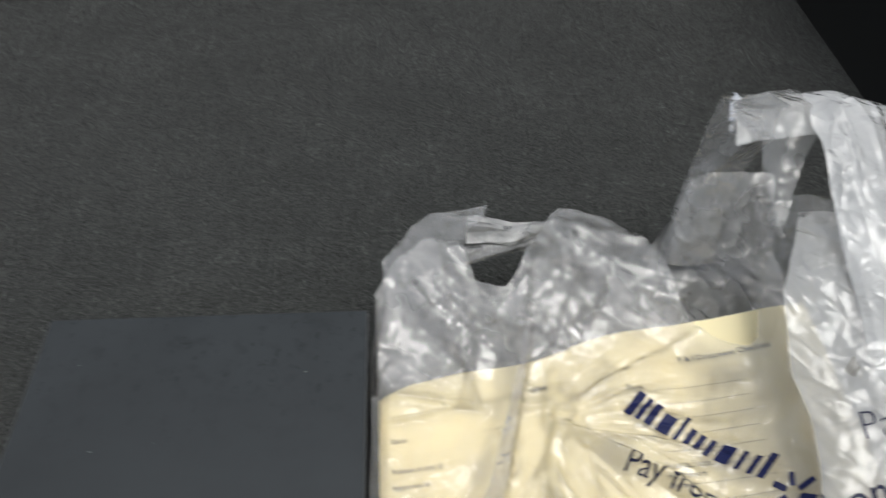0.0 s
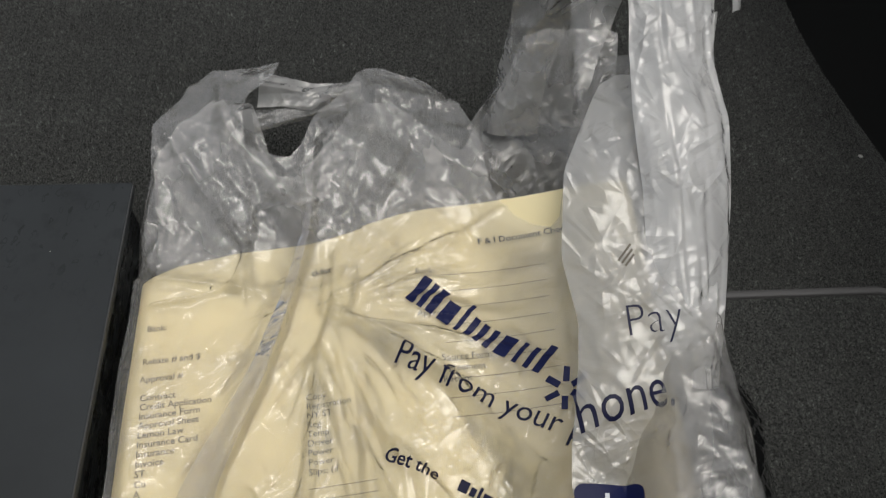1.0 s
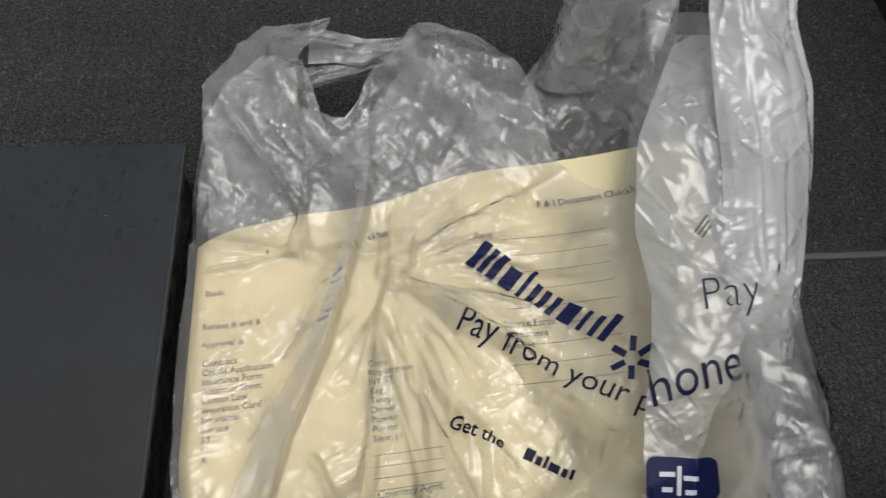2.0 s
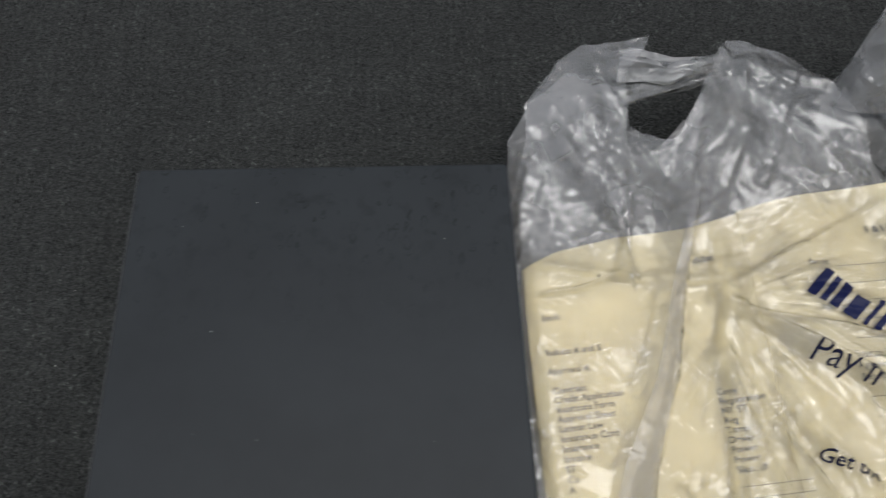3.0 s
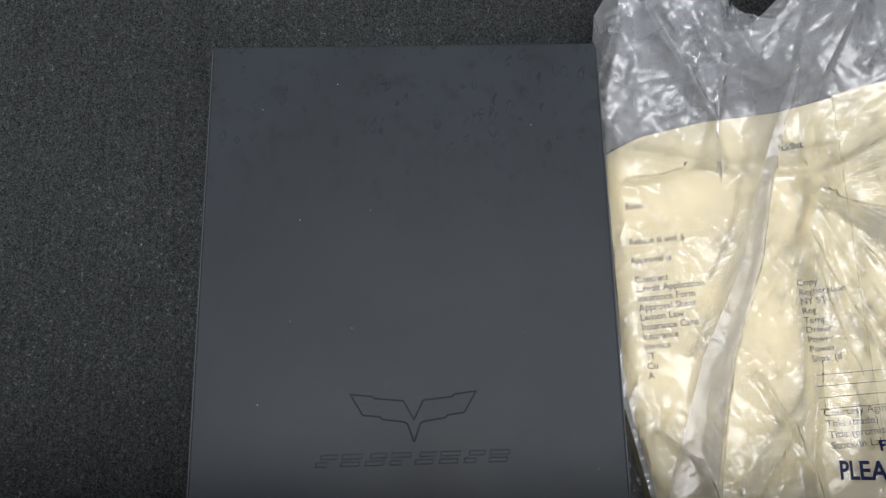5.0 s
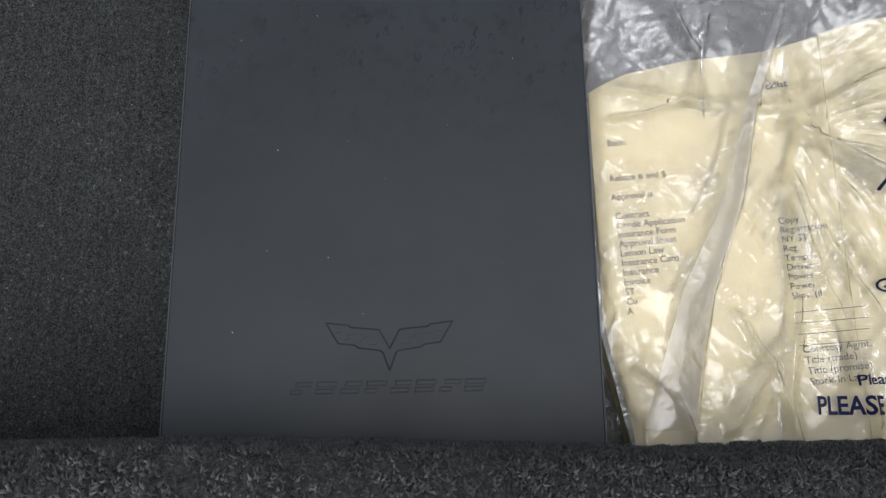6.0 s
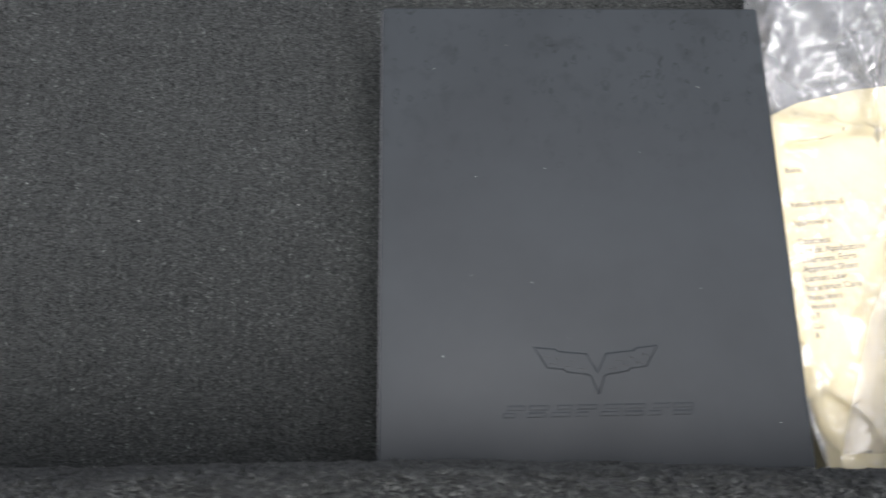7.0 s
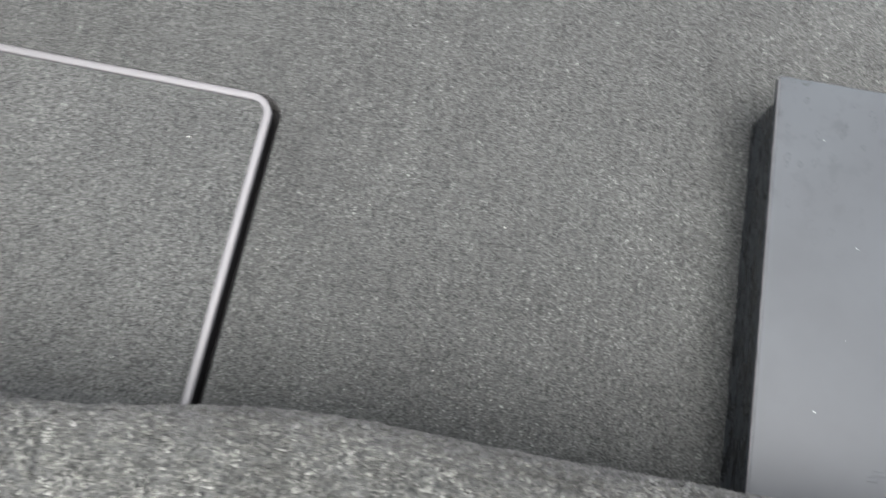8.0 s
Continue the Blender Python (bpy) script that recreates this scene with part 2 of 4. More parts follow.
def rounded_rect(x0, x1, y0, y1, r, n=8):
    pts = []
    for cx, cy, a0 in ((x1 - r, y1 - r, 0), (x0 + r, y1 - r, 90), (x0 + r, y0 + r, 180), (x1 - r, y0 + r, 270)):
        for k in range(n + 1):
            a = radians(a0 + 90 * k / n)
            pts.append((cx + r * math.cos(a), cy + r * math.sin(a)))
    return pts


def grown(pts, by):
    """An outline moved outwards (or inwards) by a distance."""
    n = len(pts)
    area = sum(pts[i][0] * pts[(i + 1) % n][1] - pts[(i + 1) % n][0] * pts[i][1] for i in range(n))
    sign = 1 if area > 0 else -1
    out = []
    for i in range(n):
        (ax, ay), (bx, by_), (qx, qy) = pts[i - 1], pts[i], pts[(i + 1) % n]
        u, v = Vector((bx - ax, by_ - ay)).normalized(), Vector((qx - bx, qy - by_)).normalized()
        nu, nv = Vector((u.y, -u.x)) * sign, Vector((v.y, -v.x)) * sign
        m = (nu + nv).normalized()
        d = by / max(m.dot(nu), 0.45)
        out.append((bx + m.x * d, by_ + m.y * d))
    return out


def prism(bm, pts, z0, z1):
    """An upright block over an outline."""
    low = [bm.verts.new((x, y, z0)) for x, y in pts]
    top = [bm.verts.new((x, y, z1)) for x, y in pts]
    n = len(pts)
    bm.faces.new(top)
    bm.faces.new(low[::-1])
    for k in range(n):
        bm.faces.new((low[k], low[(k + 1) % n], top[(k + 1) % n], top[k]))


def smooth_step(a, a0, a1):
    t = np.clip((a - a0) / (a1 - a0), 0, 1)
    return t * t * (3 - 2 * t)


def value_noise(x, y, cell, seed):
    """Smooth noise between -1 and 1."""
    rng = np.random.RandomState(seed)
    table = rng.uniform(-1, 1, (64, 64))
    u, v = x / cell + 7.3, y / cell + 11.7
    i, j = np.floor(u).astype(int), np.floor(v).astype(int)
    a, b = u - i, v - j
    a, b = a * a * (3 - 2 * a), b * b * (3 - 2 * b)
    g = lambda p, q: table[p % 64, q % 64]
    return (g(i, j) * (1 - a) + g(i + 1, j) * a) * (1 - b) + (g(i, j + 1) * (1 - a) + g(i + 1, j + 1) * a) * b


def facets(x, y, cell, seed):
    """Flat crumpled facets with sharp folds between them, from -1 to 1."""
    rng = np.random.RandomState(seed)
    table = rng.uniform(-1, 1, (64, 64))
    u = (x + 0.55 * cell * value_noise(x, y, cell * 1.7, seed + 1)) / cell + 0.35 * y / cell + 9.1
    v = (y + 0.55 * cell * value_noise(x, y, cell * 1.7, seed + 2)) / cell + 5.2
    i, j = np.floor(u).astype(int), np.floor(v).astype(int)
    a, b = u - i, v - j
    g = lambda p, q: table[p % 64, q % 64]
    low = g(i, j) + a * (g(i + 1, j) - g(i, j)) + b * (g(i, j + 1) - g(i, j))
    high = g(i + 1, j + 1) + (1 - a) * (g(i, j + 1) - g(i + 1, j + 1)) + (1 - b) * (g(i + 1, j) - g(i + 1, j + 1))
    return np.where(a + b < 1, low, high)


def streaks(x, y, cell, stretch, angle, seed):
    """Long narrow facets that run along one direction."""
    c, s = math.cos(radians(angle)), math.sin(radians(angle))
    return facets(x * c + y * s, (y * c - x * s) * stretch, cell, seed)


def ridge(x, y, pts, width, height, lean=0.0):
    """A fold along a broken line, sharper on one side when it leans."""
    best, side = np.full(np.shape(x), 9.0), np.zeros(np.shape(x))
    for (ax, ay), (bx, by) in zip(pts, pts[1:]):
        dx, dy = bx - ax, by - ay
        t = np.clip(((x - ax) * dx + (y - ay) * dy) / (dx * dx + dy * dy), 0, 1)
        ox, oy = x - ax - t * dx, y - ay - t * dy
        d = np.hypot(ox, oy)
        s = np.sign(ox * dy - oy * dx)
        side = np.where(d < best, s, side)
        best = np.minimum(best, d)
    w = width * (1 + lean * side)
    return height * np.clip(1 - best / w, 0, 1) ** 1.3


def text_bm(words, size, x=0.0, y=0.0, angle=0.0, spacing=1.0, bold=0.0, squash=1.0, cut=0.002):
    """Flat lettering with its lower left corner at x, y."""
    cu = bpy.data.curves.new("lettering", "FONT")
    cu.body, cu.size, cu.space_character, cu.offset, cu.resolution_u = words, size, spacing, bold, 3
    ob = bpy.data.objects.new("lettering", cu)
    scene.collection.objects.link(ob)
    me = bpy.data.meshes.new_from_object(ob)
    bpy.data.objects.remove(ob)
    bm = bmesh.new()
    bm.from_mesh(me)
    bpy.data.meshes.remove(me)
    bmesh.ops.triangulate(bm, faces=bm.faces)
    if cut:
        for _ in range(4):
            long = [e for e in bm.edges if e.calc_length() > cut]
            if not long:
                break
            bmesh.ops.subdivide_edges(bm, edges=long, cuts=1)
            bmesh.ops.triangulate(bm, faces=bm.faces)
    m = Matrix.Translation((x, y, 0)) @ Matrix.Rotation(radians(angle), 4, "Z") @ Matrix.Diagonal((squash, 1, 1, 1))
    bmesh.ops.transform(bm, matrix=m, verts=bm.verts)
    return bm


def bars_bm(boxes, x=0.0, y=0.0, angle=0.0, slant=0.0, cut=0.002):
    """Flat bars (x0, x1, y0, y1) laid along a line."""
    bm = bmesh.new()
    for x0, x1, y0, y1 in boxes:
        vs = [bm.verts.new((a + slant * b, b, 0)) for a, b in ((x0, y0), (x1, y0), (x1, y1), (x0, y1))]
        bm.faces.new(vs)
    for _ in range(4):
        long = [e for e in bm.edges if e.calc_length() > cut]
        if not long:
            break
        bmesh.ops.subdivide_edges(bm, edges=long, cuts=1)
        bmesh.ops.triangulate(bm, faces=bm.faces)
    bmesh.ops.transform(bm, matrix=Matrix.Translation((x, y, 0)) @ Matrix.Rotation(radians(angle), 4, "Z"), verts=bm.verts)
    return bm


def drape(bm, height, lift):
    """Lays flat lettering on a surface z = height(x, y)."""
    bm.verts.ensure_lookup_table()
    xy = np.array([v.co[:2] for v in bm.verts])
    for v, z in zip(bm.verts, height(xy[:, 0], xy[:, 1])):
        v.co.z = float(z) + lift
    return bm


def pieces(bm):
    """The separate islands of a flat mesh, from left to right: one mesh for each letter."""
    left, out = set(bm.faces), []
    while left:
        todo, some = [next(iter(left))], set()
        while todo:
            f = todo.pop()
            if f in left:
                left.discard(f)
                some.add(f)
                todo += [g for e in f.edges for g in e.link_faces if g in left]
        one, seen = bmesh.new(), {}
        for f in some:
            for v in f.verts:
                if v not in seen:
                    seen[v] = one.verts.new(v.co)
        for f in sorted(some, key=lambda f: f.index):
            one.faces.new([seen[v] for v in f.verts])
        out.append((min(v.co.x for v in one.verts), len(out), one))
    bm.free()
    return [one for *_, one in sorted(out, key=lambda o: o[:2])]


# ---------- the cargo well ----------
WELL_X0, WELL_X1, WELL_Y0, WELL_Y1 = -0.86, 0.47, 0.0, 1.05
LID_L = (-0.845, -0.5520, 0.010, 0.2668)
LID_R = (0.155, 0.440, 0.010, 0.2520)
GAP = 0.0062


def lid_turn(lid):
    """The lid by the sill sits a little askew in the floor, turned about its far corner."""
    x1, y1 = lid[1], lid[3]
    back = Matrix.Translation((x1, y1, 0))
    return back @ Matrix.Rotation(radians(-1.15 if lid is LID_L else 0.0), 4, "Z") @ back.inverted()


def floor_with_openings():
    bm = bmesh.new()
    loops = [[(WELL_X0 - 0.02, WELL_Y0 - 0.02), (WELL_X1 + 0.06, WELL_Y0 - 0.02), (WELL_X1 + 0.06, WELL_Y1), (WELL_X0 - 0.02, WELL_Y1)]]
    for x0, x1, y0, y1 in (LID_L, LID_R):
        turn = lid_turn(LID_L if x0 == LID_L[0] else LID_R)
        loops.append([tuple((turn @ Vector((x, y, 0)))[:2]) for x, y in rounded_rect(x0 - GAP, x1 + GAP, y0 - GAP, y1 + 0.0008, 0.0165)[::-1]])
    edges = []
    for k, pts in enumerate(loops):
        vs = [bm.verts.new((x, y, 0)) for x, y in pts]
        ring = [bm.edges.new((vs[i], vs[(i + 1) % len(vs)])) for i in range(len(vs))]
        edges += ring
        low = [bm.verts.new((x, y, -0.02)) for x, y in pts]
        for i in range(len(vs)):
            j = (i + 1) % len(vs)
            bm.faces.new((vs[i], low[i], low[j], vs[j]))
    bmesh.ops.triangle_fill(bm, use_beauty=True, edges=edges, normal=(0, 0, 1))
    bmesh.ops.recalc_face_normals(bm, faces=bm.faces)
    return bm


tagged(part("floor", floor_with_openings(), CARPET), "charcoal ribbed carpet lining the cargo floor", "carpet", kind="structure")
# added pan below the floor, black so the lid gaps look deep in shade
bm = bmesh.new()
box(bm, WELL_X0 - 0.02, WELL_X1 + 0.06, WELL_Y0 - 0.02, WELL_Y1, -0.04, -0.0205)
tagged(part("subfloor", bm, BLACK), "pan under the carpeted floor, coloured black to darken the lid gaps", "pan", kind="structure")


def storage_lid(name, x0, x1, y0, y1, label):
    """A carpeted compartment lid with a rounded, pale plastic edging."""
    lid = holder(name, ((x0 + x1) / 2, (y0 + y1) / 2, 0))
    bm = bmesh.new()
    prism(bm, rounded_rect(x0 + 0.003, x1 - 0.003, y0 + 0.003, y1 - 0.003, 0.012), -0.0013, -0.0005)
    part("panel", bm, CARPET_LID, lid, "charcoal carpet panel")
    # black skirt under the edging: the gap's shade put in as colour
    bm = bmesh.new()
    prism(bm, rounded_rect(x0 + 0.0006, x1 - 0.0006, y0 + 0.0006, y1 - 0.0006, 0.0145), -0.016, -0.0014)
    part("backing", bm, BLACK, lid, "backing board, coloured black to darken the gap round the lid")
    bm = bmesh.new()
    outline = rounded_rect(x0, x1, y0, y1, 0.0150, 10)
    n = len(outline)
    prof = [(0.0, -0.0012), (0.0, 0.0012), (0.0005, 0.0020), (0.0012, 0.0024), (0.0044, 0.0024), (0.0050, 0.0019), (0.0054, 0.0008), (0.0054, -0.004)]
    loops = []
    for k in range(n):
        px, py = outline[k]
        ax, ay = outline[k - 1]
        bx, by = outline[(k + 1) % n]
        tx, ty = bx - ax, by - ay
        ln = math.hypot(tx, ty)
        nx, ny = -ty / ln, tx / ln
        loops.append([bm.verts.new((px + nx * d, py + ny * d, z)) for d, z in prof])
    for k in range(n):
        a, b = loops[k], loops[(k + 1) % n]
        for i in range(len(prof) - 1):
            bm.faces.new((a[i], b[i], b[i + 1], a[i + 1]))
    bmesh.ops.recalc_face_normals(bm, faces=bm.faces)
    part("edging", bm, TRIM, lid, "pale grey plastic edging", smooth=True)
    lid.matrix_world = lid_turn(LID_L if x0 == LID_L[0] else LID_R) @ lid.matrix_world
    return tagged(lid, label, "lid")


storage_lid("storage_lid", *LID_L, "carpeted storage lid with pale grey edging, closed, in the cargo floor")
storage_lid("storage_lid", *LID_R, "carpeted storage lid partly under the plastic bag, closed")


def lip_edge(x):
    """The inner edge of the carpeted sill, along its length."""
    return (0.0677 - 0.0092 * smooth_step(x, -0.26, -0.02) - 0.016 * smooth_step(-x, 0.455, 0.60)
            + 0.0012 * value_noise(x, x * 0, 0.06, 4))


def sill_bm():
    """The carpeted rear sill: a rounded roll that falls to the floor inside and to the bumper outside."""
    xs = np.linspace(WELL_X0 - 0.04, WELL_X1 + 0.08, 620)
    prof = [(0.004, 0.0036), (0.003, 0.05), (0.002, 0.10), (0.0005, 0.135), (0.0, 0.152)]
    for k in range(1, 15):
        a = radians(90 * k / 14)
        prof.append((-0.020 + 0.020 * math.cos(a), 0.152 + 0.022 * math.sin(a)))
    for k in range(1, 36):
        prof.append((-0.020 - 0.0022 * k, 0.174 - 0.00002 * k * k))
    prof += [(-0.13, 0.12), (-0.16, -0.10)]
    p = np.array(prof)
    X = np.repeat(xs[None], len(p), 0)
    Y = lip_edge(X) + p[:, :1]
    wob = 0.0012 * value_noise(X, Y + p[:, 1:2], 0.02, 8) + 0.0022 * value_noise(X, Y, 0.055, 9)
    Z = p[:, 1:2] + wob * (p[:, 1:2] > 0.1) - 0.006 * smooth_step(-X, 0.50, 0.66) * (p[:, 1:2] > 0.1)
    return sheet(X, Y, Z)


tagged(part("rear_sill", sill_bm(), CARPET_LIP, smooth=True), "carpet-covered rear sill with a rounded edge", "sill", kind="structure")


def wall(name, y, profile, material, label, along="y", a0=-0.1, a1=1.05):
    """A wall swept along one axis from a profile of (offset, height)."""
    bm = bmesh.new()
    rows = []
    for a in np.linspace(a0, a1, 24):
        row = []
        for off, z in profile:
            q = y(a) + off
            row.append(bm.verts.new((q, a, z) if along == "y" else (a, q, z)))
        rows.append(row)
    for r0, r1 in zip(rows, rows[1:]):
        for k in range(len(profile) - 1):
            bm.faces.new((r0[k], r0[k + 1], r1[k + 1], r1[k]))
    bmesh.ops.recalc_face_normals(bm, faces=bm.faces)
    return tagged(part(name, bm, material, smooth=True), label, "wall", kind="structure")


def right_foot(y):
    return 0.452 + 0.030 * float(smooth_step(0.50 - y, 0.0, 0.22))


# the unseen upper part leans inwards so that the walls shade themselves
SIDE = [(0.0, -0.01), (0.002, 0.004), (0.007, 0.03), (0.008, 0.10), (0.000, 0.22), (-0.012, 0.32), (-0.010, 0.345), (0.02, 0.36), (0.10, 0.36), (0.10, -0.03)]
wall("wall_east", right_foot, SIDE, SHADED_SIDE, "side wall of the cargo bay, its shade put into a near-black colour")
wall("wall_west", lambda y: -0.855, [(-o, z) for o, z in SIDE], CARPET, "charcoal carpeted side wall of the cargo bay")
wall("wall_north", lambda x: 0.86, [(-0.06, -0.01), (-0.04, 0.01), (0.02, 0.07), (0.06, 0.14), (0.09, 0.40), (0.16, 0.44), (0.18, -0.03)],
     CARPET, "carpeted bulkhead closing the front of the cargo bay", "x", WELL_X0 - 0.05, WELL_X1 + 0.1)

bm = bmesh.new()
box(bm, -60, 60, -60, 60, -0.86, -0.84)
tagged(part("ground", bm, ASPHALT), "grey asphalt outside the car", "ground", kind="structure")
bm = bmesh.new()
box(bm, WELL_X0 - 0.12, WELL_X1 + 0.18, -0.13, 1.2, -0.60, -0.045)
bmesh.ops.bevel(bm, geom=bm.edges[:], offset=0.03, segments=3, affect="EDGES")
tagged(part("car_underbody", bm, BODY), "dark lower body of the car around the cargo bay", "car body", kind="structure")


# ---------- charcoal document case ----------
CX0, CX1, CY0, CY1, CZ = -0.2540, -0.0465, 0.056, 0.310, 0.0555


def skewed(bm, reach=0.0027):
    """The case is a little out of square: its near end sits further to one side."""
    for v in bm.verts:
        v.co.x -= reach * (CY1 - v.co.y) / (CY1 - CY0)
    return bm


def document_case():
    case = holder("document_case", ((CX0 + CX1) / 2, (CY0 + CY1) / 2, 0))
    cx, cy = (CX0 + CX1) / 2, (CY0 + CY1) / 2
    bm = bmesh.new()
    prism(bm, rounded_rect(CX0 + 0.0062, CX1 - 0.0050, CY0 + 0.004, CY1 - 0.004, 0.003, 4), 0.0006, 0.0500)
    part("tray", skewed(bm), CASE_SIDE, case, "dark glossy tray with scuffed sides")
    # the badge: a winged outline and a row of plain bars, raised plates with bevelled edges
    ex, ey = -0.1504, 0.1096
    half = [(-31.2, 14.6), (-19.3, 13.3), (-18.6, 12.2), (-4.6, 10.9), (0.0, 2.4)]
    under = [(24.6, 3.7), (16.4, 2.7), (15.3, 1.5), (4.6, 0.0), (3.4, -0.9), (0.7, -8.6), (0.0, -9.3)]
    whole = half + [(-x, y) for x, y in half[-2::-1]] + under + [(-x, y) for x, y in under[-2::-1]]
    plates = [("badge", [(ex + x / 1000, ey + y / 1000) for x, y in whole])]
    for k in range(8):
        x0 = -0.1976 + k * 0.0117
        rows = [(0.0900, 0.0927, 0.0, 0.0093 if k % 3 else 0.0060), (0.0934, 0.0961, 0.0 if k % 2 else 0.0018, 0.0099)]
        for y0, y1, a, b in rows:
            lean = 0.22 * (y0 - 0.0902), 0.22 * (y1 - 0.0902)
            bar = [(x0 + a + lean[0], y0), (x0 + b + lean[0], y0), (x0 + b + lean[1], y1), (x0 + a + lean[1], y1)]
            plates.append(("raised_bar", bar))
    bm = bmesh.new()
    pts = rounded_rect(CX0 + 0.0010, CX1 - 0.0010, CY0 + 0.0010, CY1 - 0.0010, 0.0012, 4)
    n = len(pts)
    last = [bm.verts.new((x, y, CZ)) for x, y in pts]
    edges = [bm.edges.new((last[i], last[(i + 1) % n])) for i in range(n)]
    rim = [(rounded_rect(CX0 + d, CX1 - d, CY0 + d, CY1 - d, 0.0022 - d, 4), z) for d, z in ((0.0004, CZ - 0.0003), (0.0, CZ - 0.0012), (0.0, 0.0500), (0.004, 0.0500))]
    for ring, z in rim:
        here = [bm.verts.new((x, y, z)) for x, y in ring]
        for i in range(n):
            bm.faces.new((last[i], here[i], here[(i + 1) % n], last[(i + 1) % n]))
        last = here
    bmesh.ops.triangle_fill(bm, use_beauty=True, edges=edges, normal=(0, 0, 1))
    bmesh.ops.recalc_face_normals(bm, faces=bm.faces)
    box(bm, CX0 + 0.004, CX1 - 0.004, CY0 + 0.004, CY1 - 0.004, 0.0502, CZ - 0.0010)
    bmesh.ops.translate(skewed(bm), vec=(-cx, -cy, 0), verts=bm.verts)
    lid = part("cover", bm, CASE, None, "matt charcoal soft-touch cover with dried drip rings")
    lid.location = (cx, cy, 0)
    bpy.context.view_layer.update()
    lid.parent = case
    lid.matrix_parent_inverse = case.matrix_world.inverted()
    for name, pts in plates:
        bm = bmesh.new()
        low, mid, top = [[bm.verts.new((x, y, z)) for x, y in ring] for ring, z in ((pts, CZ - 0.0006), (pts, CZ + 0.00005), (grown(pts, -0.0007 if name == "raised_bar" else -0.0009), CZ + (0.00022 if name == "raised_bar" else 0.00044)))]
        n = len(pts)
        for r0, r1 in ((low, mid), (mid, top)):
            for i in range(n):
                bm.faces.new((r0[i], r0[(i + 1) % n], r1[(i + 1) % n], r1[i]))
        bm.faces.new(top)
        bmesh.ops.triangulate(bm, faces=[f for f in bm.faces if len(f.verts) > 4])
        bmesh.ops.recalc_face_normals(bm, faces=bm.faces)
        piece = part(name, bm, CASE, case)
        if name == "badge":
            for side in (-1, 1):
                for k in range(6):
                    bm = bmesh.new()
                    u, w = 0.0078 + 0.0034 * k, 0.0052 + 0.0006 * k + (0.0018 if k % 2 else -0.0012)
                    prism(bm, [(ex + side * u + a * 0.0016 + b * 0.0004, ey + w + b * 0.0006) for a, b in ((-1, -1), (1, -1), (1, 1), (-1, 1))], CZ + 0.0002, CZ + 0.0011)
                    part("check", bm, CASE, piece)
    # added pale strips: the rim's light line put in as colour
    for x0, x1 in ((CX0 - 0.0003, CX0 + 0.0006), (CX1 - 0.0006, CX1 + 0.0003)):
        bm = bmesh.new()
        box(bm, x0, x1, CY0 + 0.002, CY1 - 0.002, CZ - 0.0014, CZ - 0.0002)
        bmesh.ops.bevel(bm, geom=bm.edges[:], offset=0.0003, segments=2, affect="EDGES")
        part("edging", skewed(bm), RIM_GLINT, case, "pale strip for the sky's reflection on the cover's rim")
    return tagged(case, "charcoal document case with a raised winged badge, lying on the carpet", "document case")


document_case()


def specks(name, places, size, label, seed):
    """Scattered crumbs of lint, each a tiny squashed pebble."""
    rng = random.Random(seed)
    bm = bmesh.new()
    for x, y, z in places:
        r = size * rng.uniform(0.5, 1.2)
        m = Matrix.Translation((x, y, z + r * 0.3)) @ Matrix.Rotation(rng.uniform(0, 3), 4, "Z") @ Matrix.Diagonal((r * rng.uniform(0.7, 1.9), r * 0.8, r * 0.5, 1))
        bmesh.ops.create_icosphere(bm, subdivisions=1, radius=1, matrix=m)
    return tagged(part(name, bm, DUST), label, "lint", kind="stuff")


rng = random.Random(5)
CASE_SPECKS = [(-0.2264, 0.273), (-0.1704, 0.2163), (-0.180, 0.1559), (-0.0631, 0.0856), (-0.1873, 0.287), (-0.206, 0.212), (-0.152, 0.196), (-0.12, 0.225),
               (-0.163, 0.128), (-0.095, 0.152), (-0.21, 0.16), (-0.085, 0.262), (-0.225, 0.12)]
specks("case_lint", [(x, y, CZ) for x, y in CASE_SPECKS], 0.00027, "pale specks of lint on the charcoal case", 2)
FLOOR_SPECKS = [(-0.299, 0.382), (-0.301, 0.262), (-0.419, 0.128), (-0.422, 0.113), (-0.394, 0.207), (-0.540, 0.166), (-0.15, 0.33)]
FLOOR_SPECKS += [(rng.uniform(-0.75, 0.2), rng.uniform(0.09, 0.6)) for _ in range(16)]
specks("floor_lint", [(x, y, 0.0004) for x, y in FLOOR_SPECKS if not (CX0 < x < CX1 and y < CY1) and not (-0.04 < x < 0.3 and y < 0.4)
                      and not (LID_L[0] < x < LID_L[1] + 0.008 and y < LID_L[3] + 0.006)], 0.00042,
       "pale specks of lint on the carpet", 3)
specks("paper_crumb", [(0.4562, 0.3624, 0.0008)], 0.0016, "white crumb beside the side wall", 6)
specks("lid_lint", [(-0.640, 0.206, 0.0), (-0.70, 0.15, 0.0), (-0.60, 0.23, 0.0)], 0.0005, "pale specks of lint on the lid", 4)


# ---------- manila folder in the bag ----------
def folder_height(x, y):
    """Top of the folder that lies in the bag, swelling towards the far corner."""
    z = 0.031 + 0.013 * smooth_step(x, 0.045, 0.13) + 0.012 * smooth_step(x, 0.15, 0.25)
    z = z + 0.003 * smooth_step(y, 0.10, 0.28) - 0.004 * smooth_step(-x, 0.032, 0.044)
    return z + 0.0015 * value_noise(x, y, 0.07, 21)


def left_tuck(x, y):
    """How far the near left corner draws in."""
    return 0.012 * (1 - smooth_step(y, 0.060, 0.135)) * smooth_step(-x, -0.02, 0.04)


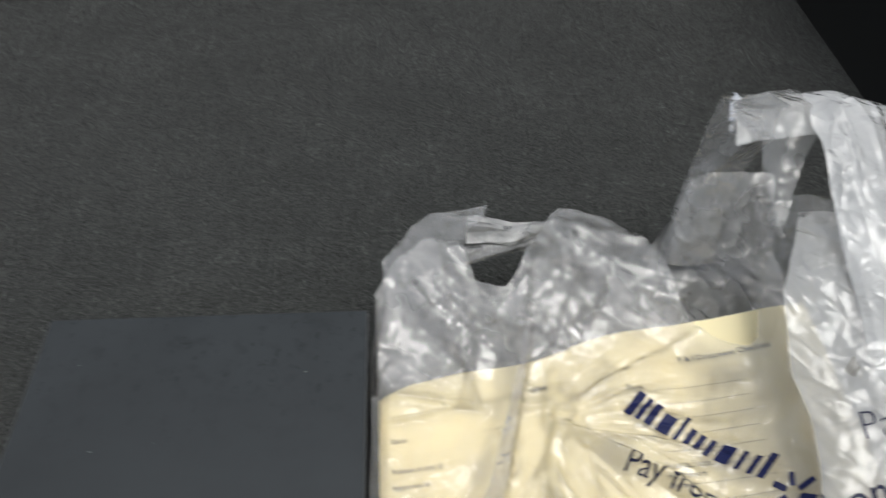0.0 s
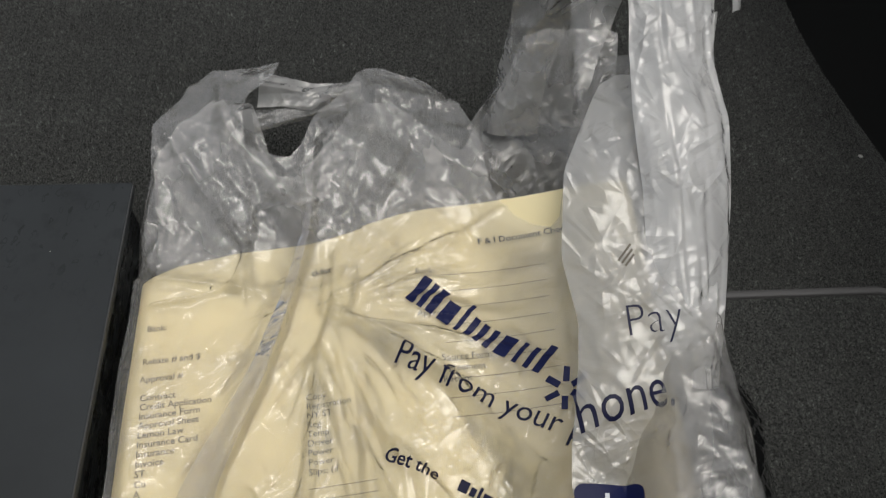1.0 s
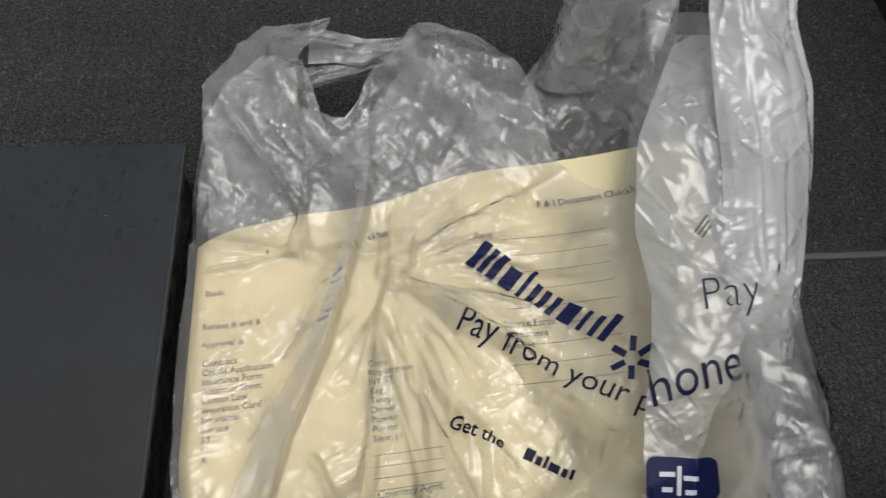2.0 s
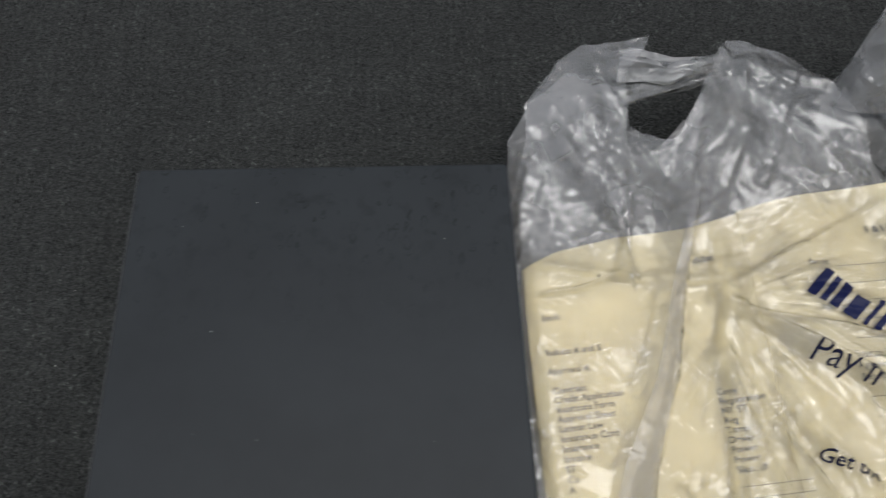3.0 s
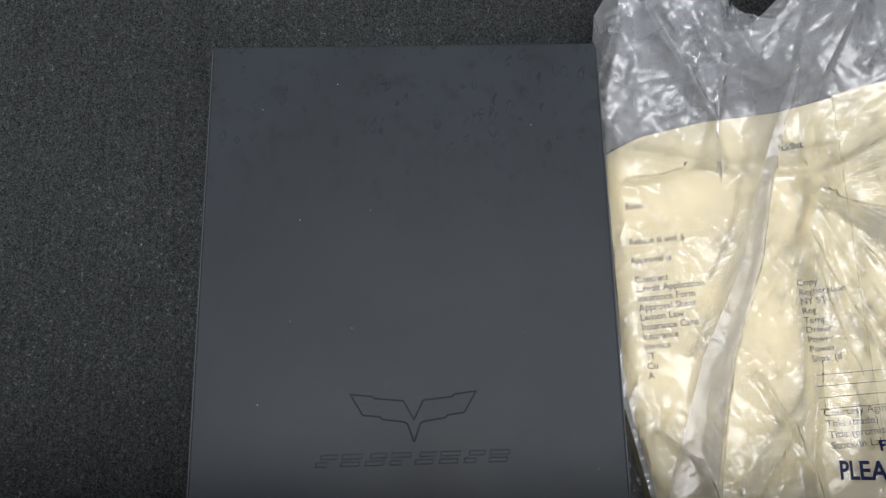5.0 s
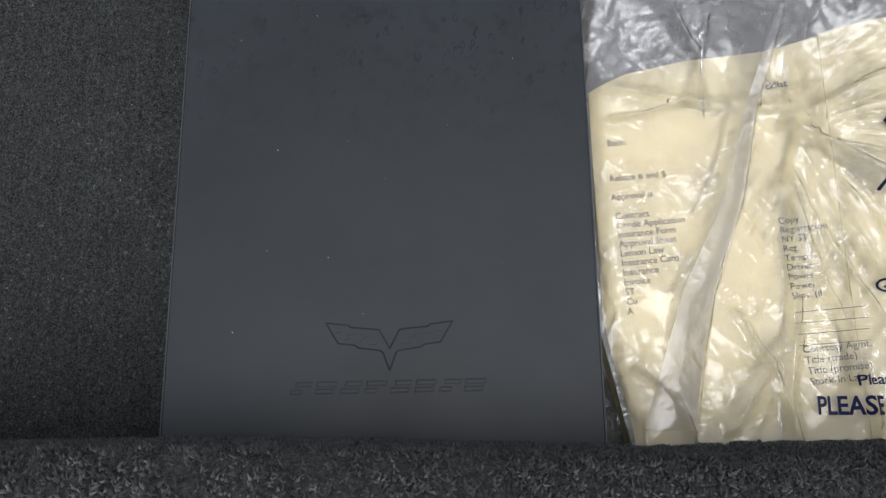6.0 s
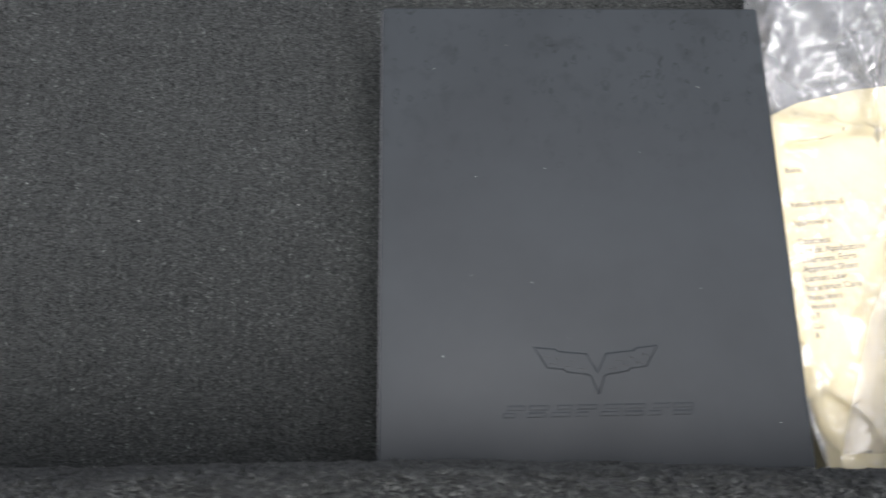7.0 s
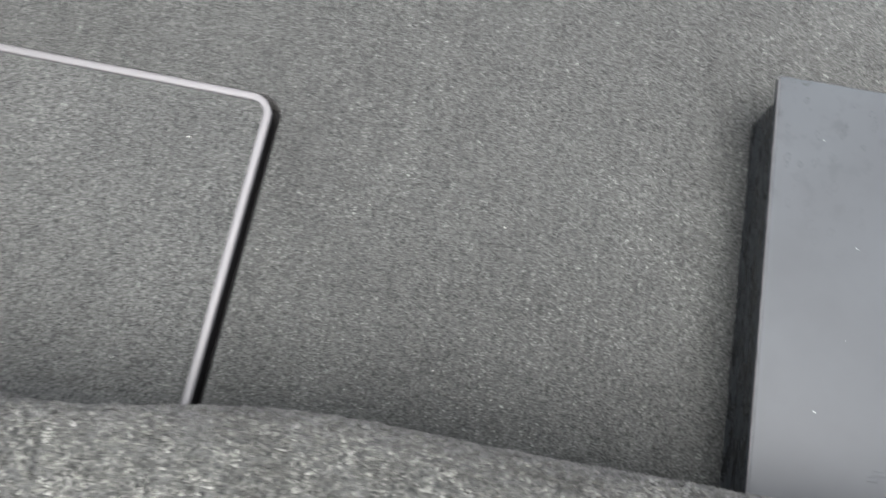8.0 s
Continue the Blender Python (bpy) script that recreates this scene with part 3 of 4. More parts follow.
def paper_top(x):
    """Far edge of the sheets."""
    return np.interp(x, [-0.045, -0.02, 0.015, 0.06, 0.11, 0.175, 0.225, 0.30], [0.252, 0.264, 0.272, 0.277, 0.287, 0.296, 0.299, 0.300])


def manila_folder():
    folder = holder("manila_folder", (0.1, 0.16, 0))

    def slab(name, x0, x1, lift, thick, top_off, label):
        us, vs = np.linspace(0, 1, 90), np.linspace(0, 1, 90)
        U, V = np.meshgrid(us, vs)
        X = x0 + (x1 - x0) * U
        Y = 0.058 + (paper_top(X) + top_off - 0.058) * V
        Z = folder_height(X, Y) + lift
        X = X + left_tuck(X, Y)
        v, e, f = sheet(X, Y, Z)
        n = len(v)
        v += [(a, b, max(c - thick, 0.003)) for a, b, c in v]
        rim = [*range(0, 90), *range(2 * 90 - 1, n, 90), *range(n - 2, n - 91, -1), *range(n - 180, 0, -90)]
        f += [[q + n for q in reversed(face)] for face in f]
        f += [[rim[(k + 1) % len(rim)], rim[k], rim[k] + n, rim[(k + 1) % len(rim)] + n] for k in range(len(rim))]
        return part(name, (v, e, f), MANILA, folder, label)

    slab("paper_block", -0.0395, 0.235, -0.0012, 0.040, -0.004, "thick stack of cream paper")
    slab("checklist_sheet", -0.0400, 0.100, 0.0, 0.0008, -0.001, "cream sheet printed with a grey list")
    slab("checklist_sheet", 0.088, 0.250, 0.0007, 0.0008, 0.0, "cream sheet printed with a grey list")

    def line(words, size, x, y, angle, lift=0.0012, bold=0.0, ink=TONER):
        bm = drape(text_bm(words, size, x, y, angle, bold=bold, cut=0.004), folder_height, lift)
        part("printed_line", bm, ink, folder)

    # left column in the lightened ink, as if veiled by the loose film
    left = ["Contract", "Credit Application", "Insurance Form", "Approval Sheet", "Lemon Law", "Insurance Card", "Insurance", "Invoice", "ST", "Cu", "A"]
    for k, w in enumerate(left):
        line(w, 0.0050, -0.0310 + 0.0003 * k, 0.1795 - 0.00508 * k, 5, bold=0.00008, ink=HAZED)
    for w, y in (("Bank:", 0.2205), ("Rebate # and $", 0.2005), ("Approval #", 0.1900)):
        line(w, 0.0050, -0.0325, y, 5, bold=0.00008, ink=HAZED)
    line("cklist", 0.0056, 0.0580, 0.2525, 6, bold=0.00012)
    for k, w in enumerate(["Copy", "Registration", "NY ST", "Reg", "Temp", "Driver", "Power", "Power", "Slips: (if"]):
        line(w, 0.0050, 0.0563 + 0.0003 * k, 0.1757 - 0.00508 * k, 4)
    for k in range(4):
        bm = drape(bars_bm([(0, 0.035, 0, 0.0003)], 0.0590, 0.1280 - 0.0058 * k, 3), folder_height, 0.0012)
        part("ruled_line", bm, TONER, folder)
    for k, w in enumerate(["Courtesy Agmt.", "Title (trade)", "Title (promise)", "Stock-In Label"]):
        line(w, 0.0052, 0.0605 + 0.0005 * k, 0.1070 - 0.00545 * k, 4)
    line("F & I Document Checklist", 0.0058, 0.1560, 0.2625, 4, 0.0026, 0.00012)
    for k, w in enumerate(["Bank:", "Rebate", "Approval"]):
        line(w, 0.0052, 0.1180, 0.2440 - 0.0135 * k, -2, 0.0026)
    for k in range(9):
        bm = drape(bars_bm([(0, 0.060, 0, 0.0003)], 0.1330, 0.2420 - 0.0105 * k, 3), folder_height, 0.0026)
        part("ruled_line", bm, TONER, folder)
    for k, w in enumerate(["Source Form", "Agreement", "Receipt"]):
        line(w, 0.0052, 0.1300, 0.1900 - 0.0062 * k, 2, 0.0026)
    return tagged(folder, "cream manila checklist folder inside the plastic bag", "folder")


manila_folder()

# ---------- milky plastic carrier bag ----------
TOP_X = [-0.044, -0.040, -0.036, -0.028, -0.018, -0.007, 0.004, 0.012, 0.0185, 0.0205, 0.0215, 0.025, 0.031, 0.040, 0.047, 0.056, 0.066, 0.077, 0.087, 0.093, 0.102,
         0.112, 0.124, 0.133, 0.141, 0.147, 0.153, 0.158, 0.162, 0.166, 0.171, 0.178, 0.186, 0.195, 0.200, 0.204, 0.209, 0.217, 0.228, 0.242, 0.262, 0.300]
TOP_Y = [0.339, 0.344, 0.349, 0.358, 0.367, 0.373, 0.376, 0.377, 0.378, 0.360, 0.338, 0.3195, 0.3165, 0.314, 0.314, 0.325, 0.342, 0.361, 0.381, 0.387, 0.384,
         0.381, 0.378, 0.374, 0.367, 0.359, 0.348, 0.334, 0.316, 0.299, 0.284, 0.273, 0.264, 0.258, 0.262, 0.280, 0.305, 0.326, 0.332, 0.326, 0.330, 0.330]
MAIN_FOLD = [(0.060, 0.290), (0.057, 0.272), (0.047, 0.236), (0.034, 0.188), (0.014, 0.138), (-0.004, 0.070)]
PINCH = [(0.072, 0.262), (0.071, 0.228), (0.064, 0.206), (0.060, 0.160), (0.047, 0.062)]


def front_height(x, y, fine=True):
    """The upper face of the bag, over the folder, the near handle and the raised corner."""
    z = folder_height(x, y) + 0.0038
    z = z + 0.016 * smooth_step(x, 0.150, 0.195) + 0.040 * smooth_step(x, 0.190, 0.232)
    far = smooth_step(y, 0.255, 0.345) * (1 - smooth_step(x, 0.16, 0.20))
    z = z * (1 - far) + far * (0.076 + 0.008 * np.sin(x * 34 + 0.4))
    z = z + 0.012 * smooth_step(x, 0.19, 0.22) * smooth_step(y, 0.22, 0.32)
    fall = smooth_step(x, 0.248, 0.300) * 0.96
    z = z * (1 - fall) + 0.004 * fall
    edge = smooth_step(-x, 0.039, 0.044) * (1 - smooth_step(y, 0.27, 0.33))
    z = z * (1 - 0.30 * edge)
    loose = 0.30 + 0.70 * smooth_step(y, 0.25, 0.30) + 0.5 * smooth_step(x, 0.17, 0.21)
    crumple = 0.12 + 0.88 * smooth_step(value_noise(x, y, 0.042, 34), -0.25, 0.20)
    z = z + loose * (0.0048 * facets(x, y, 0.030, 31) + 0.0022 * facets(x * 0.9, y * 1.1, 0.0155, 33))
    turn = smooth_step(value_noise(x, y, 0.036, 37), -0.08, 0.08)
    if fine:
        z = z + 0.0010 * loose * crumple * (turn * streaks(x, y, 0.0085, 0.33, 62, 35) + (1 - turn) * streaks(x, y, 0.0085, 0.33, -28, 38))
    # folds that spread from the pinched spot over the folder
    dx, dy = x - 0.068, y - 0.226
    r, th = np.hypot(dx, dy), np.arctan2(dy, dx)
    fan = smooth_step(r, 0.010, 0.055) * (1 - smooth_step(y, 0.245, 0.285)) * (1 - 0.5 * smooth_step(x, 0.16, 0.20)) * smooth_step(x, 0.018, 0.055)
    z = z + fan * (0.0042 * facets(th * 0.060, r * 0.16, 0.020, 43) + 0.0026 * facets(th * 0.075, r * 0.20, 0.0085, 44) + 0.0010 * facets(th * 0.09, r * 0.25, 0.0042, 45))
    z = z + ridge(x, y, MAIN_FOLD, 0.012, 0.0085, 0.65) + ridge(x, y, PINCH, 0.007, 0.0045, -0.4)
    for pts, w, h in (([(0.070, 0.215), (0.100, 0.150), (0.128, 0.118)], 0.006, 0.0035), ([(0.076, 0.225), (0.135, 0.178), (0.178, 0.120)], 0.007, 0.0040),
                      ([(0.072, 0.235), (0.120, 0.256), (0.170, 0.280)], 0.006, 0.0028), ([(0.068, 0.240), (0.020, 0.244), (-0.030, 0.252)], 0.006, 0.0035),
                      ([(0.022, 0.246), (0.018, 0.270), (0.002, 0.296)], 0.004, 0.0035), ([(0.060, 0.195), (0.082, 0.120), (0.088, 0.070)], 0.006, 0.0038),
                      ([(0.048, 0.110), (0.020, 0.070)], 0.006, 0.0035), ([(0.180, 0.120), (0.150, 0.098), (0.110, 0.070)], 0.008, 0.0045),
                      ([(0.066, 0.345), (0.060, 0.310), (0.052, 0.285)], 0.007, 0.0022), ([(0.100, 0.368), (0.092, 0.320), (0.078, 0.290)], 0.006, 0.0018),
                      ([(0.130, 0.360), (0.112, 0.315), (0.100, 0.292)], 0.006, 0.0018), ([(-0.005, 0.372), (0.010, 0.330), (0.036, 0.300)], 0.006, 0.0022),
                      ([(-0.033, 0.330), (-0.005, 0.300), (0.020, 0.272)], 0.005, 0.0030), ([(0.210, 0.300), (0.226, 0.240), (0.215, 0.190)], 0.006, 0.0045),
                      ([(0.290, 0.060), (0.262, 0.120), (0.256, 0.175)], 0.008, 0.0060),
                      ([(0.066, 0.250), (0.086, 0.254), (0.083, 0.232), (0.064, 0.230), (0.066, 0.250)], 0.003, 0.0030),
                      ([(0.064, 0.230), (0.074, 0.218), (0.083, 0.232)], 0.003, 0.0028), ([(0.066, 0.250), (0.050, 0.256)], 0.003, 0.0025),
                      ([(0.062, 0.205), (0.110, 0.098), (0.118, 0.064)], 0.004, 0.0030), ([(0.072, 0.222), (0.160, 0.196), (0.190, 0.176)], 0.004, 0.0028),
                      ([(0.030, 0.128), (0.046, 0.092), (0.052, 0.062)], 0.004, 0.0030), ([(-0.030, 0.236), (-0.010, 0.238), (0.012, 0.246), (0.030, 0.240)], 0.003, 0.0030),
                      ([(0.012, 0.246), (0.022, 0.276), (0.024, 0.300)], 0.003, 0.0030), ([(-0.030, 0.100), (-0.012, 0.086), (-0.006, 0.062)], 0.004, 0.0035)):
        z = z + ridge(x, y, pts, w, h, 0.3)
    over = (y < paper_top(x) + 0.003) & (x < 0.25)
    z = np.where(over, np.maximum(z, folder_height(x, y) + 0.0032), z)
    return np.maximum(z, 0.0035)


def right_edge(y):
    return np.interp(y, [0.05, 0.11, 0.15, 0.17, 0.20, 0.225, 0.25, 0.34], [0.299, 0.305, 0.310, 0.307, 0.294, 0.270, 0.256, 0.256])


def front_panel():
    us = np.unique(np.concatenate([np.linspace(-0.044, 0.300, 520), TOP_X]))
    vs = np.linspace(0, 1, 500)
    X0, V = np.meshgrid(us, vs)
    Y = 0.056 + (np.interp(X0, TOP_X, TOP_Y) + 0.0012 * value_noise(X0, X0 * 0, 0.006, 3) - 0.056) * V
    X = np.where(X0 > 0.25, 0.25 + (X0 - 0.25) * (right_edge(Y) - 0.25) / 0.05, X0)
    Z = front_height(X, Y)
    X = X + 0.002 * value_noise(Y, Y * 0, 0.03, 6) * smooth_step(-X0, 0.02, 0.044) + left_tuck(X, Y) + 0.0080 * smooth_step(Y, 0.275, 0.335) * smooth_step(-X0, -0.02, 0.044)
    X = X + 0.021 * smooth_step(Y, 0.345, 0.380) * smooth_step(X0, -0.014, 0.0185) * (1 - smooth_step(X0, 0.0225, 0.030))
    v, e, f = sheet(X, Y, Z)
    col, far = X0.ravel(), Y.ravel()
    torn = lambda face: all(0.0204 < col[k] < 0.0252 for k in face) and min(far[k] for k in face) > 0.318  # the handle's torn inner edge
    return v, e, [face for face in f if not torn(face)]


def back_panel():
    """The lower face: flat on the carpet, its far edge running up into the loose handle."""
    us, vs = np.linspace(0, 1, 150), np.linspace(0, 1, 150)
    U, V = np.meshgrid(us, vs)
    X = -0.042 + 0.337 * U
    top = np.interp(X, [-0.042, -0.028, -0.005, 0.018, 0.034, 0.046, 0.058, 0.070, 0.090, 0.12, 0.14, 0.155, 0.163, 0.175, 0.19, 0.20, 0.30],
                    [0.336, 0.356, 0.374, 0.376, 0.327, 0.328, 0.337, 0.348, 0.376, 0.374, 0.362, 0.346, 0.362, 0.376, 0.396, 0.410, 0.405])
    Y = 0.057 + (top - 0.057) * V
    X = np.where(X > 0.25, 0.25 + (X - 0.25) * (right_edge(Y) - 0.245) / 0.05, X)
    Z = 0.0030 + 0.030 * smooth_step(Y, 0.292, 0.345) * smooth_step(X, 0.10, 0.17) + 0.04 * smooth_step(Y, 0.36, 0.41) * smooth_step(X, 0.16, 0.20)
    Z = Z + 0.042 * smooth_step(Y, 0.29, 0.36) * (1 - smooth_step(X, 0.10, 0.15))
    Z = Z + (0.0045 * (1 + facets(X, Y, 0.022, 51)) + 0.0022 * (1 + facets(X, Y * 0.8, 0.009, 53))) * smooth_step(Y, 0.285, 0.30)
    return sheet(X, Y, Z)


def ribbon(left, right, across, along, bulge, seed, amp, pleat=0.0):
    """A crumpled strip between two edge lines given by points."""
    L, R = np.array(left, float), np.array(right, float)
    t = np.linspace(0, 1, along)

    def curve(P):
        s = np.linspace(0, 1, len(P))
        out = np.stack([np.interp(t, s, P[:, k]) for k in range(3)], 1)
        for _ in range(6):
            out[1:-1] = (out[:-2] + 2 * out[1:-1] + out[2:]) / 4
        return out

    a, b = curve(L), curve(R)
    u = np.linspace(0, 1, across)[None, :, None]
    P = a[:, None] * (1 - u) + b[:, None] * u
    U = np.repeat(u[..., 0], along, 0)
    S = np.repeat(t[:, None], across, 1)
    length = np.linalg.norm(np.diff((a + b) / 2, axis=0), axis=1).sum()
    width = np.linalg.norm(a - b, axis=1).mean()
    ex, sy = U * width, S * length
    du, ds = np.gradient(P, axis=1), np.gradient(P, axis=0)
    nrm = np.cross(du, ds)
    nrm /= np.linalg.norm(nrm, axis=2, keepdims=True) + 1e-9
    nrm = np.where(nrm[..., 2:3] < 0, -nrm, nrm)
    d = bulge * np.sin(np.pi * U) + amp * (4.2 * facets(ex, sy * 0.45, 0.022, seed) + 1.5 * facets(ex * 0.8, sy * 0.7, 0.011, seed + 3)
                                           + 0.6 * streaks(ex, sy, 0.0065, 0.33, -55, seed + 5) * smooth_step(value_noise(ex, sy, 0.03, seed), -0.2, 0.2))
    d = d + pleat * facets(ex, sy * 0.10, 0.0042, seed + 7)
    P = P + nrm * d[..., None]
    return sheet(P[..., 0], P[..., 1], P[..., 2])


FLAP_L = [(0.184, 0.080, 0.072), (0.181, 0.109, 0.085), (0.184, 0.135, 0.100), (0.190, 0.176, 0.110), (0.184, 0.207, 0.122), (0.188, 0.245, 0.139), (0.205, 0.280, 0.148), (0.216, 0.302, 0.148)]
FLAP_R = [(0.258, 0.080, 0.045), (0.256, 0.118, 0.070), (0.250, 0.150, 0.100), (0.252, 0.168, 0.117), (0.256, 0.191, 0.126), (0.259, 0.225, 0.138), (0.261, 0.248, 0.148), (0.262, 0.268, 0.156)]
STRAP_L = [(0.230, 0.150, 0.098), (0.222, 0.195, 0.130), (0.222, 0.228, 0.149), (0.220, 0.262, 0.162), (0.221, 0.292, 0.172), (0.224, 0.322, 0.186), (0.222, 0.346, 0.190), (0.212, 0.364, 0.185)]
STRAP_R = [(0.258, 0.150, 0.092), (0.262, 0.195, 0.126), (0.264, 0.228, 0.148), (0.266, 0.258, 0.161), (0.264, 0.288, 0.170), (0.267, 0.316, 0.184), (0.276, 0.341, 0.188), (0.283, 0.353, 0.184)]


def flap_height(x, y):
    """The raised flap's surface, for the lettering on it."""
    L, R = np.array(FLAP_L), np.array(FLAP_R)
    zl, zr = np.interp(y, L[:, 1], L[:, 2]), np.interp(y, R[:, 1], R[:, 2])
    xl, xr = np.interp(y, L[:, 1], L[:, 0]), np.interp(y, R[:, 1], R[:, 0])
    u = np.clip((x - xl) / (xr - xl), 0, 1)
    return zl * (1 - u) + zr * u + 0.008 * np.sin(np.pi * u) + 0.0015


def carrier_bag():
    bag = holder("carrier_bag", (0.13, 0.2, 0))
    part("front_panel", front_panel(), FILM, bag, "creased milky film over the folder", smooth=True)
    part("back_panel", back_panel(), FILM_BACK, bag, "wrinkled milky film lying on the carpet", smooth=True)
    flap = ribbon(FLAP_L, FLAP_R, 60, 200, 0.008, 61, 0.0009)
    tree = BVHTree.FromPolygons(flap[0], flap[2])
    part("raised_flap", flap, FILM_THICK, bag, "white gathered film of the raised handle side", smooth=True)

    def flap_top(x, y):
        """The flap's own surface under each point."""
        out = []
        for px, py in zip(np.atleast_1d(x), np.atleast_1d(y)):
            hit = tree.ray_cast(Vector((px, py, 1.0)), Vector((0, 0, -1)))[0]
            out.append(hit.z if hit is not None else float(flap_height(px, py)))
        return np.array(out)

    part("handle_strap", ribbon(STRAP_L, STRAP_R, 60, 150, 0.007, 65, 0.0005, 0.0012), FILM_DOUBLE, bag, "doubled white film folded lengthwise", smooth=True)
    part("handle_strap", ribbon([(0.253, 0.225, 0.140), (0.262, 0.262, 0.150), (0.262, 0.290, 0.160), (0.268, 0.318, 0.172)],
                                [(0.262, 0.220, 0.132), (0.271, 0.262, 0.146), (0.268, 0.292, 0.158), (0.275, 0.322, 0.172)], 16, 60, 0.003, 68, 0.0004, 0.0008), FILM_THICK, bag, smooth=True)
    part("handle_back", ribbon([(0.203, 0.288, 0.138), (0.201, 0.312, 0.130), (0.203, 0.340, 0.158), (0.202, 0.356, 0.180)],
                               [(0.206, 0.292, 0.136), (0.213, 0.312, 0.147), (0.226, 0.334, 0.168), (0.240, 0.348, 0.184)], 50, 70, 0.005, 69, 0.0008), FILM_BACK, bag, smooth=True)
    part("handle_strap", ribbon([(0.176, 0.326, 0.180), (0.180, 0.350, 0.186), (0.186, 0.373, 0.180)], [(0.236, 0.334, 0.178), (0.240, 0.350, 0.184), (0.250, 0.366, 0.180)], 50, 34, 0.004, 66, 0.0010),
         FILM_BACK, bag, smooth=True)
    part("handle_back", ribbon([(0.160, 0.366, 0.034), (0.178, 0.380, 0.060), (0.182, 0.385, 0.110), (0.180, 0.378, 0.150), (0.182, 0.371, 0.178)],
                               [(0.204, 0.348, 0.050), (0.206, 0.360, 0.085), (0.214, 0.370, 0.125), (0.230, 0.373, 0.155), (0.244, 0.366, 0.178)], 70, 90, 0.006, 67, 0.0013), FILM_BACK, bag, smooth=True)
    # torn side tabs of the handle
    part("handle_tab", ribbon([(0.281, 0.356, 0.184), (0.287, 0.356, 0.184), (0.288, 0.340, 0.181), (0.284, 0.318, 0.176)], [(0.279, 0.351, 0.184), (0.284, 0.350, 0.183), (0.283, 0.336, 0.180), (0.279, 0.316, 0.176)],
                              8, 30, 0.0008, 71, 0.0002), FILM_THICK, bag, smooth=True)
    part("handle_tab", ribbon([(0.188, 0.374, 0.182), (0.182, 0.362, 0.181), (0.176, 0.340, 0.177)], [(0.192, 0.371, 0.182), (0.187, 0.360, 0.181), (0.180, 0.338, 0.177)], 8, 26, 0.0008, 73, 0.0002),
         FILM_THICK, bag, smooth=True)
    # the folded-back loop of the other handle
    part("handle_loop", ribbon([(0.026, 0.386, 0.069), (0.044, 0.381, 0.068), (0.060, 0.377, 0.066), (0.075, 0.377, 0.067), (0.090, 0.379, 0.068)],
                               [(0.024, 0.362, 0.062), (0.040, 0.364, 0.060), (0.056, 0.362, 0.058), (0.070, 0.366, 0.060), (0.088, 0.370, 0.062)], 40, 90, 0.004, 75, 0.0005, 0.0030), FILM_BACK, bag, smooth=True)
    part("handle_loop", ribbon([(0.020, 0.360, 0.060), (0.038, 0.364, 0.058), (0.054, 0.366, 0.058), (0.070, 0.370, 0.059), (0.090, 0.373, 0.062)],
                               [(0.022, 0.348, 0.054), (0.038, 0.354, 0.053), (0.053, 0.359, 0.053), (0.070, 0.362, 0.054), (0.092, 0.367, 0.058)], 40, 90, 0.004, 78, 0.0005, 0.0028), FILM, bag, smooth=True)
    # film folded over on itself along the main fold
    reach = np.array([0.002, 0.004, 0.006, 0.009, 0.015, 0.021])

    def over_fold(off):
        out = []
        for (px, py), w in zip(MAIN_FOLD, reach):
            qx = px - off * w
            out.append((qx, py, float(front_height(np.array([qx]), np.array([py]))[0]) + 0.0014))
        return out

    part("folded_pleat", ribbon(over_fold(1.0), over_fold(-0.15), 24, 160, 0.0, 83, 0.00025), FILM_PLEAT, bag, "film folded over on itself", smooth=True)
    # the bulging side fold below the raised handle
    fold = ribbon([(0.240, 0.180, 0.098), (0.246, 0.140, 0.086), (0.246, 0.100, 0.072), (0.240, 0.060, 0.060)],
                             [(0.292, 0.196, 0.022), (0.308, 0.150, 0.016), (0.304, 0.105, 0.014), (0.297, 0.060, 0.012)], 60, 110, 0.010, 81, 0.0013)
    fold_tree = BVHTree.FromPolygons(fold[0], fold[2])
    part("side_fold", fold, FILM_THICK, bag, "bulging film below the raised handle", smooth=True)

    def fold_top(x, y):
        hits = [fold_tree.ray_cast(Vector((px, py, 1.0)), Vector((0, 0, -1)))[0] for px, py in zip(np.atleast_1d(x), np.atleast_1d(y))]
        return np.array([h.z if h is not None else 0.03 for h in hits])

    for k in range(3):
        part("printed_bar", drape(bars_bm([(0, 0.016 - 0.002 * k, 0, 0.0009)], 0.2720, 0.1730 - 0.0030 * k, -8), fold_top, 0.0007), TONER, bag)

    def on_front(bm, name, material, lift=0.0006):
        for one in pieces(bm):
            part(name, drape(one, front_height, lift), material, bag)

    # the big mark as plain slanted bars
    widths = [(0.0, 0.0048), (0.0066, 0.0098), (0.0116, 0.0162), (0.0190, 0.0262), (0.0292, 0.0316), (0.0346, 0.0380), (0.0402, 0.0436), (0.0462, 0.0494), (0.0526, 0.0596), (0.0630, 0.0654),
              (0.0690, 0.0718), (0.0742, 0.0778)]
    highs = [0.0150, 0.0150, 0.0150, 0.0108, 0.0160, 0.0112, 0.0112, 0.0112, 0.0112, 0.0112, 0.0108, 0.0140]
    for (a, b), h in zip(widths, highs):
        on_front(bars_bm([(a * 1.1, b * 1.1, 0.0, h * 1.1)], 0.1115, 0.2275, -39, 0.12), "printed_bar", BLUE)
    on_front(text_bm("Pay from your p", 0.0170, 0.1030, 0.1905, -32, squash=0.96), "printed_letter", NAVY)
    on_front(text_bm("Get the", 0.0094, 0.0965, 0.1385, -27, bold=0.00015), "printed_letter", NAVY)
